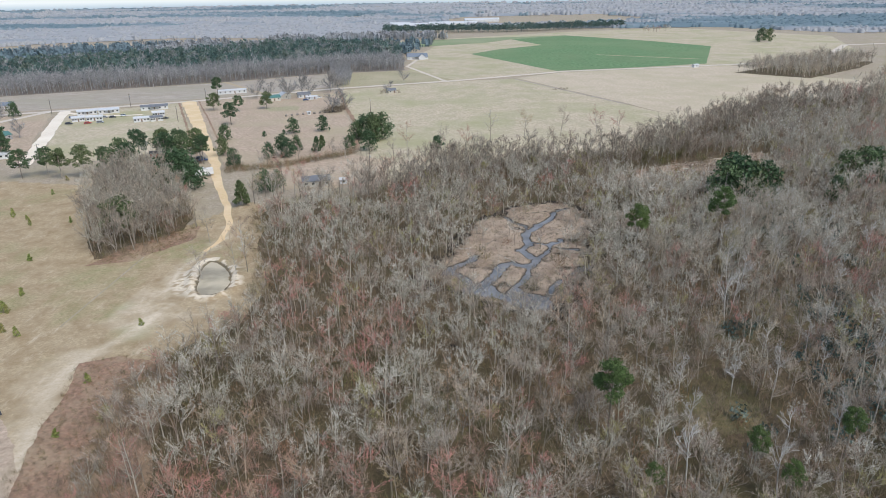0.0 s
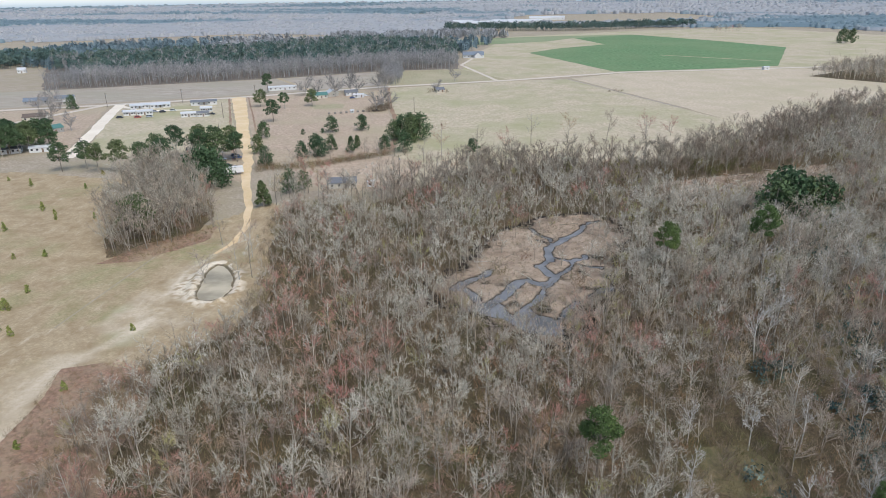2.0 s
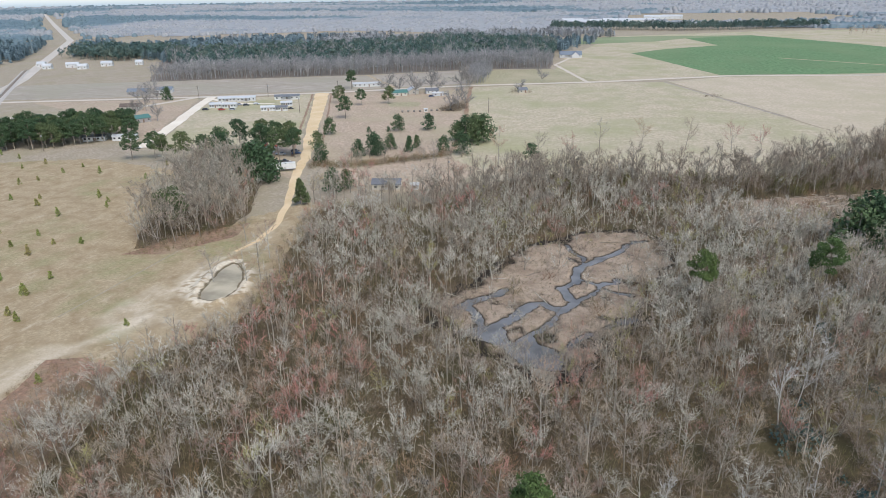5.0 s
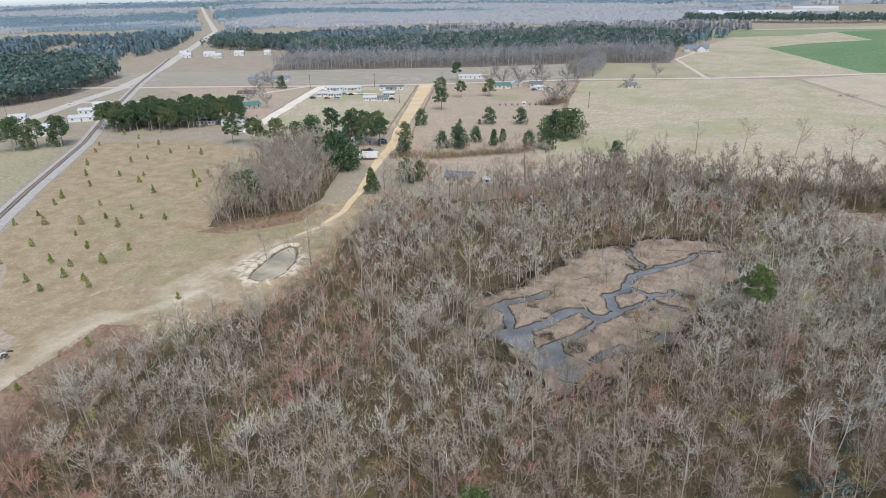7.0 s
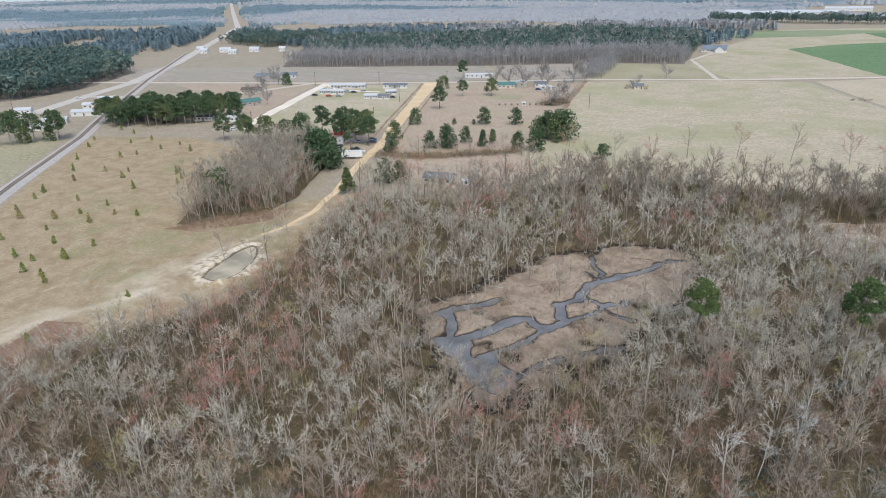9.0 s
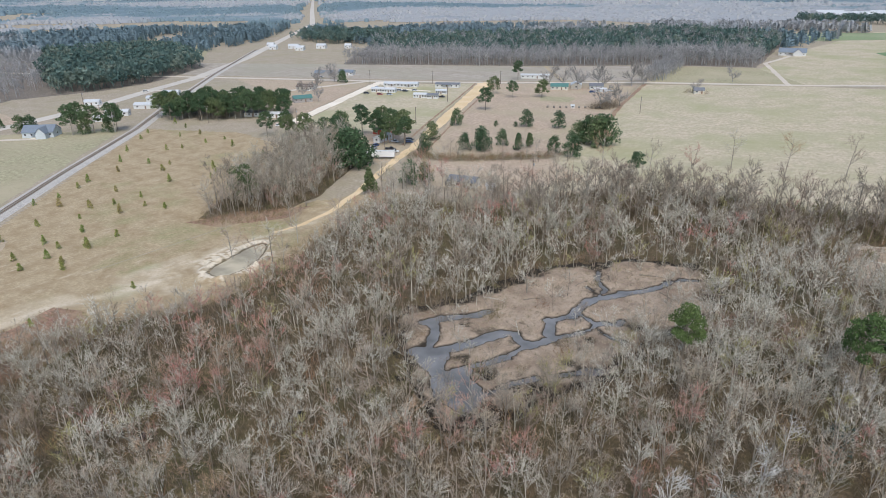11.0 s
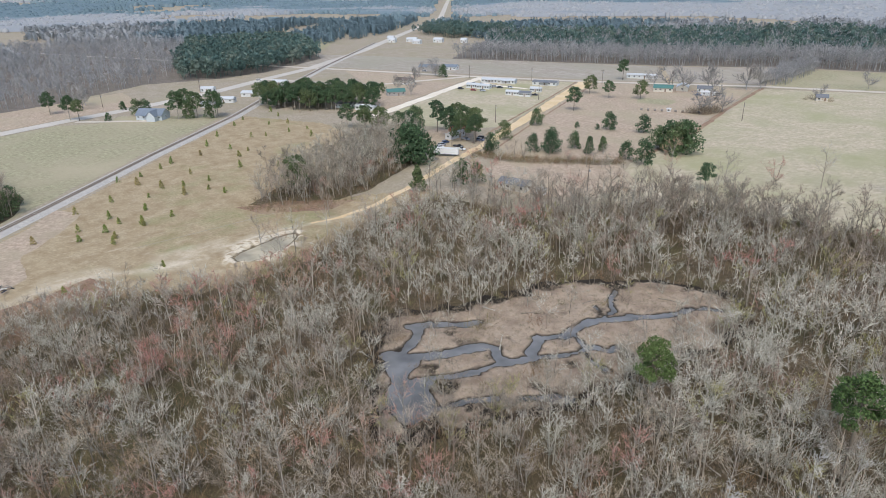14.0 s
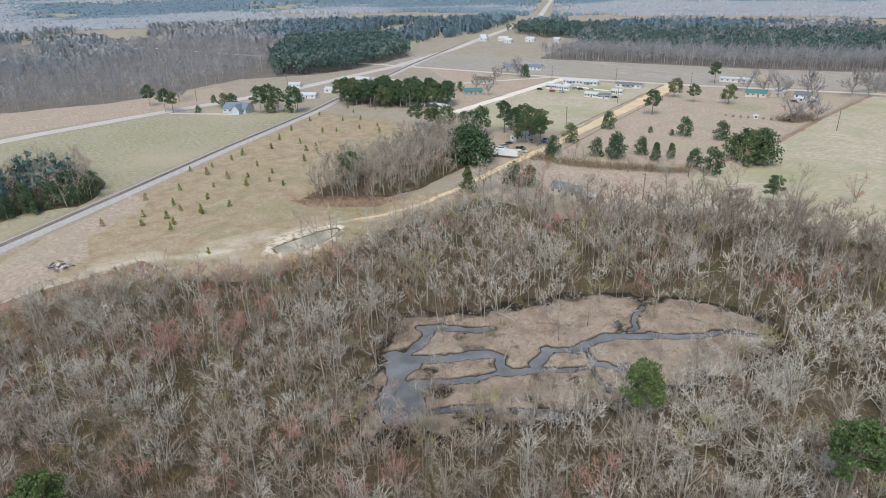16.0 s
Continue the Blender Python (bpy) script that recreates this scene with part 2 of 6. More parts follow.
def meadow_mat():
    """Dry grass, olive where it grows and bare pale sand where it is worn; wet mud and painted bank shade at the pond's
    rim.
    """
    m, t, b = base_mat("meadow_grass", 0.95)
    f = noise_node(t, 1.1, 7, 0.75)
    g = noise_node(t, 0.16, 6, 0.7)
    k = noise_node(t, 0.35, 6, 0.75, (40, (1, 0.35, 1)))
    col = blend(t, span(t, f.outputs[0], 0.36, 0.64), (0.52, 0.41, 0.265), (0.335, 0.26, 0.16))
    col = blend(t, span(t, g.outputs[0], 0.43, 0.64), col, (0.325, 0.24, 0.14))
    col = blend(t, span(t, k.outputs[0], 0.55, 0.75), col, (0.56, 0.465, 0.34))
    green = blend(t, span(t, f.outputs[0], 0.35, 0.65), (0.36, 0.335, 0.17), (0.235, 0.225, 0.11))
    sand = blend(t, span(t, f.outputs[0], 0.35, 0.65), (0.80, 0.72, 0.58), (0.56, 0.46, 0.33))
    for key, c, lo, hi in (("olive", green, 0.25, 0.9), ("sand", sand, 0.2, 0.75), ("wet", (0.17, 0.135, 0.085), 0.3, 0.8)):
        a = t.nodes.new("ShaderNodeAttribute")
        a.attribute_name = key
        mix = t.nodes.new("ShaderNodeMath")
        mix.operation = "MULTIPLY_ADD"
        t.links.new(f.outputs[0], mix.inputs[0])
        mix.inputs[1].default_value = 0.5
        t.links.new(a.outputs["Fac"], mix.inputs[2])
        col = blend(t, span(t, mix.outputs[0], lo + 0.25, hi + 0.25), col, c)
    t.links.new(col, b.inputs["Base Color"])
    add_bump(t, b, f.outputs[0], 0.6, 0.3)
    return m


M_meadow = meadow_mat()


# ---- builders ----
def np_mesh(name, V, F, mat, tone=None):
    V, F = np.asarray(V, np.float32), np.asarray(F, np.int32)
    me = bpy.data.meshes.new(name)
    k = F.shape[1]
    me.vertices.add(len(V))
    me.vertices.foreach_set("co", V.ravel())
    me.loops.add(len(F) * k)
    me.loops.foreach_set("vertex_index", F.ravel())
    me.polygons.add(len(F))
    me.polygons.foreach_set("loop_start", np.arange(0, len(F) * k, k, dtype=np.int32))
    if tone is not None:
        a = me.attributes.new("tone", "FLOAT", "POINT")
        a.data.foreach_set("value", np.asarray(tone, np.float32))
    me.update(calc_edges=True)
    me.materials.append(mat)
    return me


def part(name, bm, material, parent, label=""):
    """Links a bmesh or a mesh as one object under a thing."""
    if isinstance(bm, bmesh.types.BMesh):
        me = bpy.data.meshes.new(name)
        bm.normal_update()
        bm.to_mesh(me)
        bm.free()
        me.materials.append(material)
    else:
        me = bm
    ob = new(name, me)
    ob.parent = parent
    if label:
        ob["label"] = label
    return ob


def thing(name, m, label, category, group="", kind=""):
    ob = new(name)
    ob.matrix_basis = m
    return tagged(ob, label, category, group, kind)


def box(bm, c, s, bevel=0.0, rz=0.0):
    r = bmesh.ops.create_cube(bm, size=1.0, matrix=Matrix.Translation(c) @ pose(0, 0, 0, 0, 0, rz) @ Matrix.Diagonal((*s, 1)))
    if bevel:
        edges = list({e for v in r["verts"] for e in v.link_edges})
        bmesh.ops.bevel(bm, geom=edges, offset=bevel, segments=1, affect="EDGES")
    return bm


def one_box(c, s, bevel=0.0, rz=0.0):
    return box(bmesh.new(), c, s, bevel, rz)


def inside(px, py, poly):
    px, py = np.asarray(px, float), np.asarray(py, float)
    hit = np.zeros(px.shape, bool)
    n = len(poly)
    for i in range(n):
        (x1, y1), (x2, y2) = poly[i], poly[(i + 1) % n]
        c = (y1 > py) != (y2 > py)
        xi = (x2 - x1) * (py - y1) / ((y2 - y1) or 1e-9) + x1
        hit ^= c & (px < xi)
    return hit


def line_dist(px, py, pts, closed=False):
    px, py = np.asarray(px, float), np.asarray(py, float)
    best = np.full(px.shape, 1e9)
    ends = list(pts) + ([pts[0]] if closed else [])
    for (x1, y1), (x2, y2) in zip(ends[:-1], ends[1:]):
        dx, dy = x2 - x1, y2 - y1
        k = np.clip(((px - x1) * dx + (py - y1) * dy) / (dx * dx + dy * dy + 1e-9), 0, 1)
        best = np.minimum(best, np.hypot(px - x1 - k * dx, py - y1 - k * dy))
    return best


def soft_noise(px, py, scale, seed=0):
    """Smooth value noise in 0..1 over the plan."""
    rng = np.random.RandomState(seed)
    g = rng.rand(256, 256)
    x, y = np.asarray(px, float) / scale + 900, np.asarray(py, float) / scale + 900
    i, j = np.floor(x).astype(int), np.floor(y).astype(int)
    u, v = x - i, y - j
    u, v = u * u * (3 - 2 * u), v * v * (3 - 2 * v)
    a = g[i % 256, j % 256] * (1 - u) + g[(i + 1) % 256, j % 256] * u
    b = g[i % 256, (j + 1) % 256] * (1 - u) + g[(i + 1) % 256, (j + 1) % 256] * u
    return a * (1 - v) + b * v


def ragged(pts, step, amp, closed=True):
    """A polygon's outline cut into short steps and shaken by noise."""
    out = []
    ends = list(pts) + [pts[0]] if closed else list(pts)
    for (x1, y1), (x2, y2) in zip(ends[:-1], ends[1:]):
        n = max(1, int(math.hypot(x2 - x1, y2 - y1) / step))
        for i in range(n):
            x, y = x1 + (x2 - x1) * i / n, y1 + (y2 - y1) * i / n
            k = 1 / max(amp, 0.5)
            d = amp * noise.noise_vector((x * 0.15 * k, y * 0.15 * k, 3.1)) + 0.35 * amp * noise.noise_vector((x * 0.4 * k, y * 0.4 * k, 5.7)) + min(0.3 * amp, 0.45) * noise.noise_vector((x * 0.7, y * 0.7, 8.2))
            out.append((x + d.x, y + d.y))
    if not closed:
        out.append(pts[-1])
    return out


def patch(name, pts, mat, z, label, category="ground", step=3.0, amp=1.0):
    bm = bmesh.new()
    f = bm.faces.new([bm.verts.new((x, y, z)) for x, y in ragged(pts, step, amp)])
    bm.normal_update()
    if f.normal.z < 0:
        f.normal_flip()
    bmesh.ops.triangulate(bm, faces=[f])
    ob = part(name, bm, mat, None)
    return tagged(ob, label, category, kind="structure")


def strip(name, pts, width, mat, z, label, category="road", step=6.0, amp=0.4, crown=0.0, kind="structure"):
    """A road: a band along a line, with a raised middle."""
    c = ragged(pts, step, amp, closed=False)
    V, F = [], []
    w = width if isinstance(width, (list, tuple)) else (width, width)
    for i, (x, y) in enumerate(c):
        a, b = c[max(0, i - 1)], c[min(len(c) - 1, i + 1)]
        d = Vector((b[0] - a[0], b[1] - a[1])).normalized()
        n = Vector((-d.y, d.x))
        half = (w[0] + (w[1] - w[0]) * i / max(1, len(c) - 1)) / 2
        half1, half2 = half + amp * 0.6 * noise.noise((x * 0.2, y * 0.2, 1)), half + amp * 0.6 * noise.noise((x * 0.2, y * 0.2, 5))
        V += [(x + n.x * half1, y + n.y * half1, z), (x, y, z + crown), (x - n.x * half2, y - n.y * half2, z)]
        if i:
            k = 3 * i
            F += [(k - 3, k - 2, k + 1, k), (k - 2, k - 1, k + 2, k + 1)]
    return tagged(new(name, np_mesh(name, V, F, mat)), label, category, kind=kind)


def rounded(pts, times=2):
    """A closed outline with its corners cut, as water wears them."""
    for _ in range(times):
        pts = [q for (x1, y1), (x2, y2) in zip(pts, pts[1:] + pts[:1]) for q in ((0.75 * x1 + 0.25 * x2, 0.75 * y1 + 0.25 * y2), (0.25 * x1 + 0.75 * x2, 0.25 * y1 + 0.75 * y2))]
    return pts


# ---- plan ----
FOREST = [(-60, 84), (-64, 100), (-68, 114), (-69, 130), (-64, 143), (-54, 158), (-54, 175), (-56, 192), (-64, 210), (-70, 229), (-75, 246), (-72, 258), (-46, 264), (-29, 282),
          (-4, 316), (26, 322), (55, 328), (94, 340), (139, 392), (222, 484), (291, 511), (386, 624), (560, 800), (900, 900), (900, -250), (-55, -250), (-54, 40)]
MARSH = rounded([(-10.0, 185.0), (-8.4, 190.4), (-2.6, 194.1), (2.1, 214.0), (6.2, 219.8), (7.1, 233.1), (18.9, 244.6), (33.6, 258.6), (44.5, 257.8), (52.3, 243.1), (50.2, 227.3), (44.6, 214.5), (44.5, 205.9), (43.8, 196.2), (37.7, 183.3), (36.2, 177.3), (32.5, 166.7), (26.2, 160.0), (17.4, 164.6), (3.6, 174.9)])
CHANNELS = [
    ([(39.9, 246.7), (38.0, 240.7), (35.5, 236.0), (32.0, 231.5)], 1.0),
    ([(32.0, 231.5), (29.3, 227.3), (26.6, 223.1), (25.8, 218.1), (26.7, 212.5)], 1.5),
    ([(26.7, 212.5), (24.7, 209.2), (22.8, 206.7)], 0.6),
    ([(22.8, 206.7), (25.6, 202.7), (27.9, 199.2), (26.9, 195.9), (25.2, 193.5), (22.8, 194.0), (19.5, 195.9), (17.0, 194.2)], 1.6),
    ([(17.0, 194.2), (14.8, 190.2), (13.6, 185.4), (11.5, 181.6), (9.2, 178.1), (5.6, 176.6)], 1.9),
    ([(25.4, 193.2), (24.6, 191.0), (23.7, 186.1), (21.9, 182.1), (19.7, 178.6), (17.5, 175.2), (16.6, 171.8)], 0.9),
    ([(27.9, 199.9), (30.9, 203.5), (33.1, 208.2), (33.4, 211.3), (34.6, 213.3), (37.9, 214.4), (37.9, 216.6)], 0.9),
    ([(27.4, 214.5), (29.9, 213.3), (32.6, 212.0)], 0.45),
    ([(34.9, 209.6), (38.3, 208.0), (41.6, 207.7)], 0.4),
    ([(20.6, 240.2), (23.2, 234.3), (27.1, 230.8), (27.2, 226.8)], 0.65),
    ([(22.3, 229.3), (24.7, 228.3), (26.2, 225.3)], 0.3),
    ([(45.1, 251.2), (42.1, 249.3), (39.9, 246.7)], 0.8),
    ([(27.6, 170.8), (29.0, 174.1), (30.2, 178.2), (33.4, 182.6)], 0.9),
    ([(36.8, 186.7), (41.3, 192.0), (43.7, 193.8)], 0.5),
    ([(-1.8, 187.3), (0.6, 191.3), (4.4, 195.3), (8.3, 201.3)], 1.5),
    ([(-0.3, 189.6), (2.8, 186.3), (5.2, 182.6), (7.1, 178.7)], 1.6),
]
POOL = rounded([(4.5, 175.9), (7.2, 179.7), (10.9, 182.2), (13.6, 178.7), (13.3, 176.2), (15.8, 173.0), (17.6, 176.2), (20.5, 178.4), (21.3, 174.5), (24.8, 173.4), (27.8, 171.1), (28.9, 167.1), (26.4, 163.5), (20.4, 164.2), (15.0, 169.8)])
MUD = [(7.4, 193.7, 3.2), (24.3, 177.6, 3.0), (33.3, 177.7, 3.4), (15.8, 179.5, 2.6), (21.4, 191.8, 1.2)]
POND = rounded([(-73.3, 173.7), (-76.9, 185.4), (-78.9, 197.0), (-75.4, 197.8), (-69.3, 191.1), (-65.8, 182.5), (-65.5, 175.4), (-69.2, 172.7)])
TRACKS = [([(-78.1, 167.0), (-82.3, 147.9), (-87.8, 135.9), (-87.6, 125.3), (-83.2, 111.5), (-76.7, 95.5)], 3.2), ([(-79.6, 156.7), (-85.5, 141.3), (-88.7, 133.2), (-87.5, 124.5)], 2.2), ([(-84.7, 237.0), (-80.5, 220.1), (-81.8, 211.8), (-83.2, 205.5)], 1.5), ([(-82.3, 205.7), (-85.3, 192.9), (-82.7, 176.4)], 1.6)]
OLIVE_SPOTS = [(-100.7, 184.3), (-92.6, 163.5), (-100.1, 195.5), (-141.5, 204.1), (-123.8, 167.2), (-137.1, 185.1), (-80.6, 150.6)]
WET_CLEARING = [(74, 306), (107.3, 320), (132, 332), (162, 346), (163, 318), (130, 294), (104, 276), (80, 276)]
WOOD_POOLS = [(-8.9, 172.5), (1.7, 144.7), (-20.8, 119.8), (-24.1, 110.1), (10.5, 122.8), (-17.1, 122.3), (0.6, 139.2), (1.4, 154.8)]
COPSE = [(-118, 200), (-110, 202), (-103, 212), (-99, 224), (-100, 240), (-110, 262), (-122, 284), (-133, 298), (-150, 300), (-160, 285), (-146, 250), (-134, 226)]
ROAD_A = [(-900, 235), (-600, 362), (-414, 444), (-306, 490), (-216, 534), (-112, 600), (0, 650), (113, 717), (260, 753), (420, 800)]
RAIL = [(-20, -10), (-125, 98), (-161, 136), (-221, 198), (-285, 268), (-336, 316), (-460, 440), (-620, 610)]
HIGHWAY = [(-240, -60), (-319, 112), (-347, 184), (-362, 233), (-390, 300), (-424, 357), (-457, 419), (-552, 544), (-685, 695), (-967, 1015), (-1511, 1500), (-2400, 2300)]
DIRT = [(-83, 207), (-81, 214), (-81.5, 222), (-84, 234), (-87, 242), (-92, 256), (-112, 300), (-123, 330), (-148, 382), (-185, 463), (-218, 534)]

# ---- ground ----
bm = bmesh.new()
bmesh.ops.create_grid(bm, x_segments=40, y_segments=40, size=6500)
ground = part("ground", bm, G_dry, None)
tagged(ground, "dry tan winter grass over flat farmland", "ground", kind="structure")


def backdrop():
    """The hazy sky behind the horizon, far beyond everything."""
    m = bpy.data.materials.new("horizon_haze")
    m.use_nodes = True
    t = m.node_tree
    t.nodes.clear()
    out = t.nodes.new("ShaderNodeOutputMaterial")
    em = t.nodes.new("ShaderNodeEmission")
    geo = t.nodes.new("ShaderNodeNewGeometry")
    xyz = t.nodes.new("ShaderNodeSeparateXYZ")
    t.links.new(geo.outputs["Position"], xyz.inputs[0])
    col = blend(t, span(t, xyz.outputs["Z"], 0.0, 45.0), (0.42, 0.55, 0.68), (0.88, 0.92, 0.95))
    t.links.new(col, em.inputs["Color"])
    em.inputs["Strength"].default_value = 0.8
    t.links.new(em.outputs[0], out.inputs["Surface"])
    a = np.linspace(0, 2 * np.pi, 97)[:-1]
    V = np.concatenate([np.stack([4700 * np.cos(a), 4700 * np.sin(a), np.full(96, z)], 1) for z in (-5.0, 260.0)])
    i = np.arange(96)
    F = np.stack([i, (i + 1) % 96, (i + 1) % 96 + 96, i + 96], 1)
    tagged(new("backdrop", np_mesh("backdrop", V, F, m)), "pale hazy sky above the far horizon", "sky", kind="structure")


backdrop()
patch("forest_floor", FOREST, G_litter, 0.04, "dark brown leaf litter under bare swamp trees", step=0.9, amp=5.0)
patch("swamp_clearing", [(49, 114), (56, 111), (63, 113), (65, 120), (60, 126), (52, 124)], G_moss, 0.10, "olive brown clearing on the swamp floor", "ground", 0.8, 3.0)
patch("swamp_clearing", [(-12, 112), (2, 108), (10, 116), (4, 126), (-8, 123)], G_moss, 0.10, "olive brown damp hollow under the trees", "ground", 0.8, 3.0)
patch("swamp_clearing", [(84, 150), (96, 152), (104, 168), (98, 184), (86, 172)], G_moss, 0.10, "olive green damp hollow under the trees", "ground", 0.8, 3.0)
patch("wet_clearing", WET_CLEARING, M_marsh_dry, 0.10, "tan reed opening strewn with fallen branches", "marsh", 0.8, 3.0)
for x, y in WOOD_POOLS:
    patch("wood_pool", [(x + r * 1.5 * math.cos(a), y + r * math.sin(a)) for a, r in ((0, 0.9), (0.9, 0.6), (1.9, 1.1), (2.8, 0.7), (3.7, 1.2), (4.6, 0.6), (5.5, 1.0))], M_pool, 0.12, "small still pool among the swamp trees", "water", 0.6, 0.9)
patch("far_floor", [(-415, 562), (-228, 656), (-136, 720), (-59, 742), (-90, 1000), (-259, 1087), (-376, 936), (-560, 760)], G_haze_litter, 0.06, "leaf litter under the far treeline", "ground", 6, 2.0)
patch("far_floor", [(-416, 60), (-410, 160), (-425, 205), (-470, 270), (-456, 335), (-465, 380), (-520, 470), (-640, 520), (-740, 540), (-900, 500), (-900, 40), (-500, -60)], G_haze_litter, 0.06, "leaf litter under the wood beyond the highway", "ground", 6, 3.0)
patch("far_floor", [(-148, 92), (-162, 106), (-158, 124), (-171, 133), (-186, 136), (-232, 130), (-212, 60), (-150, 50)], G_litter, 0.08, "leaf litter under the railway wood", "ground", 3, 2.0)
patch("far_floor", [(280, 690), (330, 640), (420, 720), (470, 780), (430, 800), (340, 745)], G_litter, 0.08, "leaf litter under the roadside wood", "ground", 3, 2.0)
patch("rail_verge", [(-70, 88), (-100, 96), (-128, 112), (-160, 142), (-150, 148), (-120, 124), (-100, 122), (-84, 108)], G_red, 0.075, "russet broomsedge near the railway", "brush", 0.9, 4.0)
patch("pasture", [(-106, 590), (-84, 498), (-64, 425), (-52, 352), (-30, 294), (-4, 314), (26, 320), (55, 326), (94, 338), (139, 390), (150, 450), (124, 505), (54, 660), (0, 644)], G_pasture, 0.06, "large olive tan mown pasture", "field", 8, 1.0)
patch("tan_field", [(57, 664), (127, 508), (150, 450), (139, 390), (222, 482), (291, 509), (380, 620), (330, 660), (300, 760), (262, 748), (113, 711)], G_tan, 0.065, "pale tan stubble field beside the road", "field", 8, 1.0)
patch("north_field", [(-112, 604), (-54, 740), (-60, 880), (-20, 1240), (213, 1400), (460, 1500), (640, 1200), (520, 900), (420, 806), (260, 758), (113, 722), (0, 655)], G_pasture, 0.03, "wide pale dry field", "field", 10, 1.0)
patch("wheat_field", [(15, 930), (104, 721), (190, 745), (281, 778), (370, 1015), (305, 1142), (197, 1294), (90, 1205), (129, 1072), (55, 998)], G_green, 0.07, "bright green winter wheat field", "field", 10, 1.0)
patch("wheat_strip", [(-117, 1021), (43, 1132), (90, 1205), (197, 1294), (26, 1245), (-133, 1160)], G_strip, 0.08, "yellow green field strip", "field", 10, 1.0)
patch("green_corner", [(-106, 606), (-122, 716), (-58, 738), (-2, 655)], G_olive, 0.07, "olive green grass corner", "field", 8, 1.0)
patch("red_field", [(-213, 530), (-110, 588), (-86, 496), (-68, 428), (-56, 358), (-96, 318), (-114, 318), (-140, 376)], G_red, 0.05, "reddish brown stubble field", "field", 6, 1.0)
patch("house_yard", [(-96, 312), (-54, 346), (-32, 330), (-34, 302), (-52, 284), (-84, 278)], G_red, 0.065, "tan yard behind the hedge", "yard", 4, 1.5)
patch("brown_field", [(-411, 566), (-228, 650), (-136, 716), (-116, 612), (-216, 545), (-414, 455), (-560, 395), (-600, 470)], G_brown, 0.05, "ploughed brown field below the treeline", "field", 8, 1.0)
patch("homes_lawn", [(-290, 478), (-224, 345), (-206, 330), (-160, 345), (-146, 366), (-222, 526)], G_pasture, 0.04, "thin olive tan lawn round the mobile homes", "yard", 5, 2.0)
patch("side_lot", [(-300, 482), (-234, 345), (-255, 345), (-330, 400), (-420, 436)], G_red, 0.045, "tan lot beside the drive", "yard", 5, 2.0)
patch("rail_field", [(-128, 92), (-166, 132), (-226, 194), (-290, 262), (-300, 240), (-312, 222), (-336, 178), (-312, 108), (-250, -40), (-60, 20)], G_olive, 0.05, "olive green mown field beside the railway", "field", 6, 1.5)
patch("house_lawn", [(-296, 262), (-262, 228), (-280, 214), (-322, 196), (-340, 215)], G_olive, 0.07, "green lawn of the blue house", "yard", 4, 1.5)
patch("broomsedge_field", [(-325, 90), (-355, 184), (-372, 240), (-440, 246), (-410, 160), (-420, 90), (-400, -20)], G_red, 0.04, "russet broomsedge field", "field", 6, 2.0)
patch("scrap_yard", [(-106, 290), (-119, 322), (-136, 345), (-170, 338), (-168, 318), (-140, 306), (-126, 298)], G_red, 0.08, "bare red brown dirt yard", "yard", 3, 1.5)
patch("brush_patch", [(-86, 135), (-77, 140), (-62, 136), (-56, 110), (-50, 84), (-74, 82), (-77, 100), (-80, 118)], G_brush, 0.09, "russet dead brush and broomsedge", "brush", 0.8, 2.5)
patch("copse_brush", [(-117, 195), (-106, 198), (-97, 209), (-91, 221), (-95, 232), (-104, 222), (-114, 207)], G_brush, 0.09, "russet brush along the copse", "brush", 0.8, 2.2)
patch("copse_floor", COPSE, G_litter, 0.07, "leaf litter under the copse", "ground", 3, 1.5)

strip("road", ROAD_A, 7.0, G_paved, 0.12, "pale worn country road", crown=0.05)
strip("highway", HIGHWAY, 11.0, G_asphalt, 0.14, "pale grey two lane highway", crown=0.06, amp=0.2)
strip("dirt_road", DIRT, (1.6, 11.5), G_dirt, 0.12, "bright yellow sandy dirt road", crown=0.06, amp=1.0, step=4)
strip("ditch", [(x - 7.2, y - 2.5) for x, y in DIRT[7:]], 1.6, G_brush, 0.10, "shallow brown roadside ditch", "ditch", amp=0.5, step=2)
strip("ditch", [(x + 7.2, y + 2.5) for x, y in DIRT[7:]], 1.2, G_brush, 0.10, "shallow brown roadside ditch", "ditch", amp=0.5, step=2)
patch("far_field", [(-640, 470), (-800, 560), (-920, 670), (-860, 700), (-700, 600), (-600, 520)], G_olive, 0.05, "pale olive field beside the highway", "field", 8, 1.0)
patch("garden_plot", [(-146, 500), (-122, 506), (-118, 488), (-138, 482)], G_olive, 0.09, "green garden plot by the farmhouse", "yard", 1.5, 2.0)
strip("drive", [(-296, 494), (-282, 460), (-251, 392), (-232, 350), (-222, 326)], 7.5, G_gravel, 0.11, "pale gravel drive to the homes", "drive", amp=0.8, step=4)
strip("drive", [(-297, 489), (-262, 468), (-228, 474)], 4.0, G_gravel, 0.10, "pale gravel drive between mobile homes", "drive", amp=0.8, step=4)
strip("field_lane", [(-10, 640), (-60, 780), (-52, 865)], 4.0, G_paved, 0.13, "pale gravel lane to the farmhouse", "lane", amp=0.8)
strip("field_lane", [(54, 658), (126, 505)], 2.5, G_brown, 0.11, "worn brown fence line path", "lane", amp=0.8)
strip("field_lane", [(-106, 594), (-84, 498), (-64, 425), (-54, 356)], 3.0, G_brush, 0.11, "brown ploughed field edge", "lane", amp=0.8)
strip("field_lane", [(-230, 655), (-170, 575)], 4.0, G_sand, 0.11, "pale dirt lane across the field", "lane", amp=0.8)
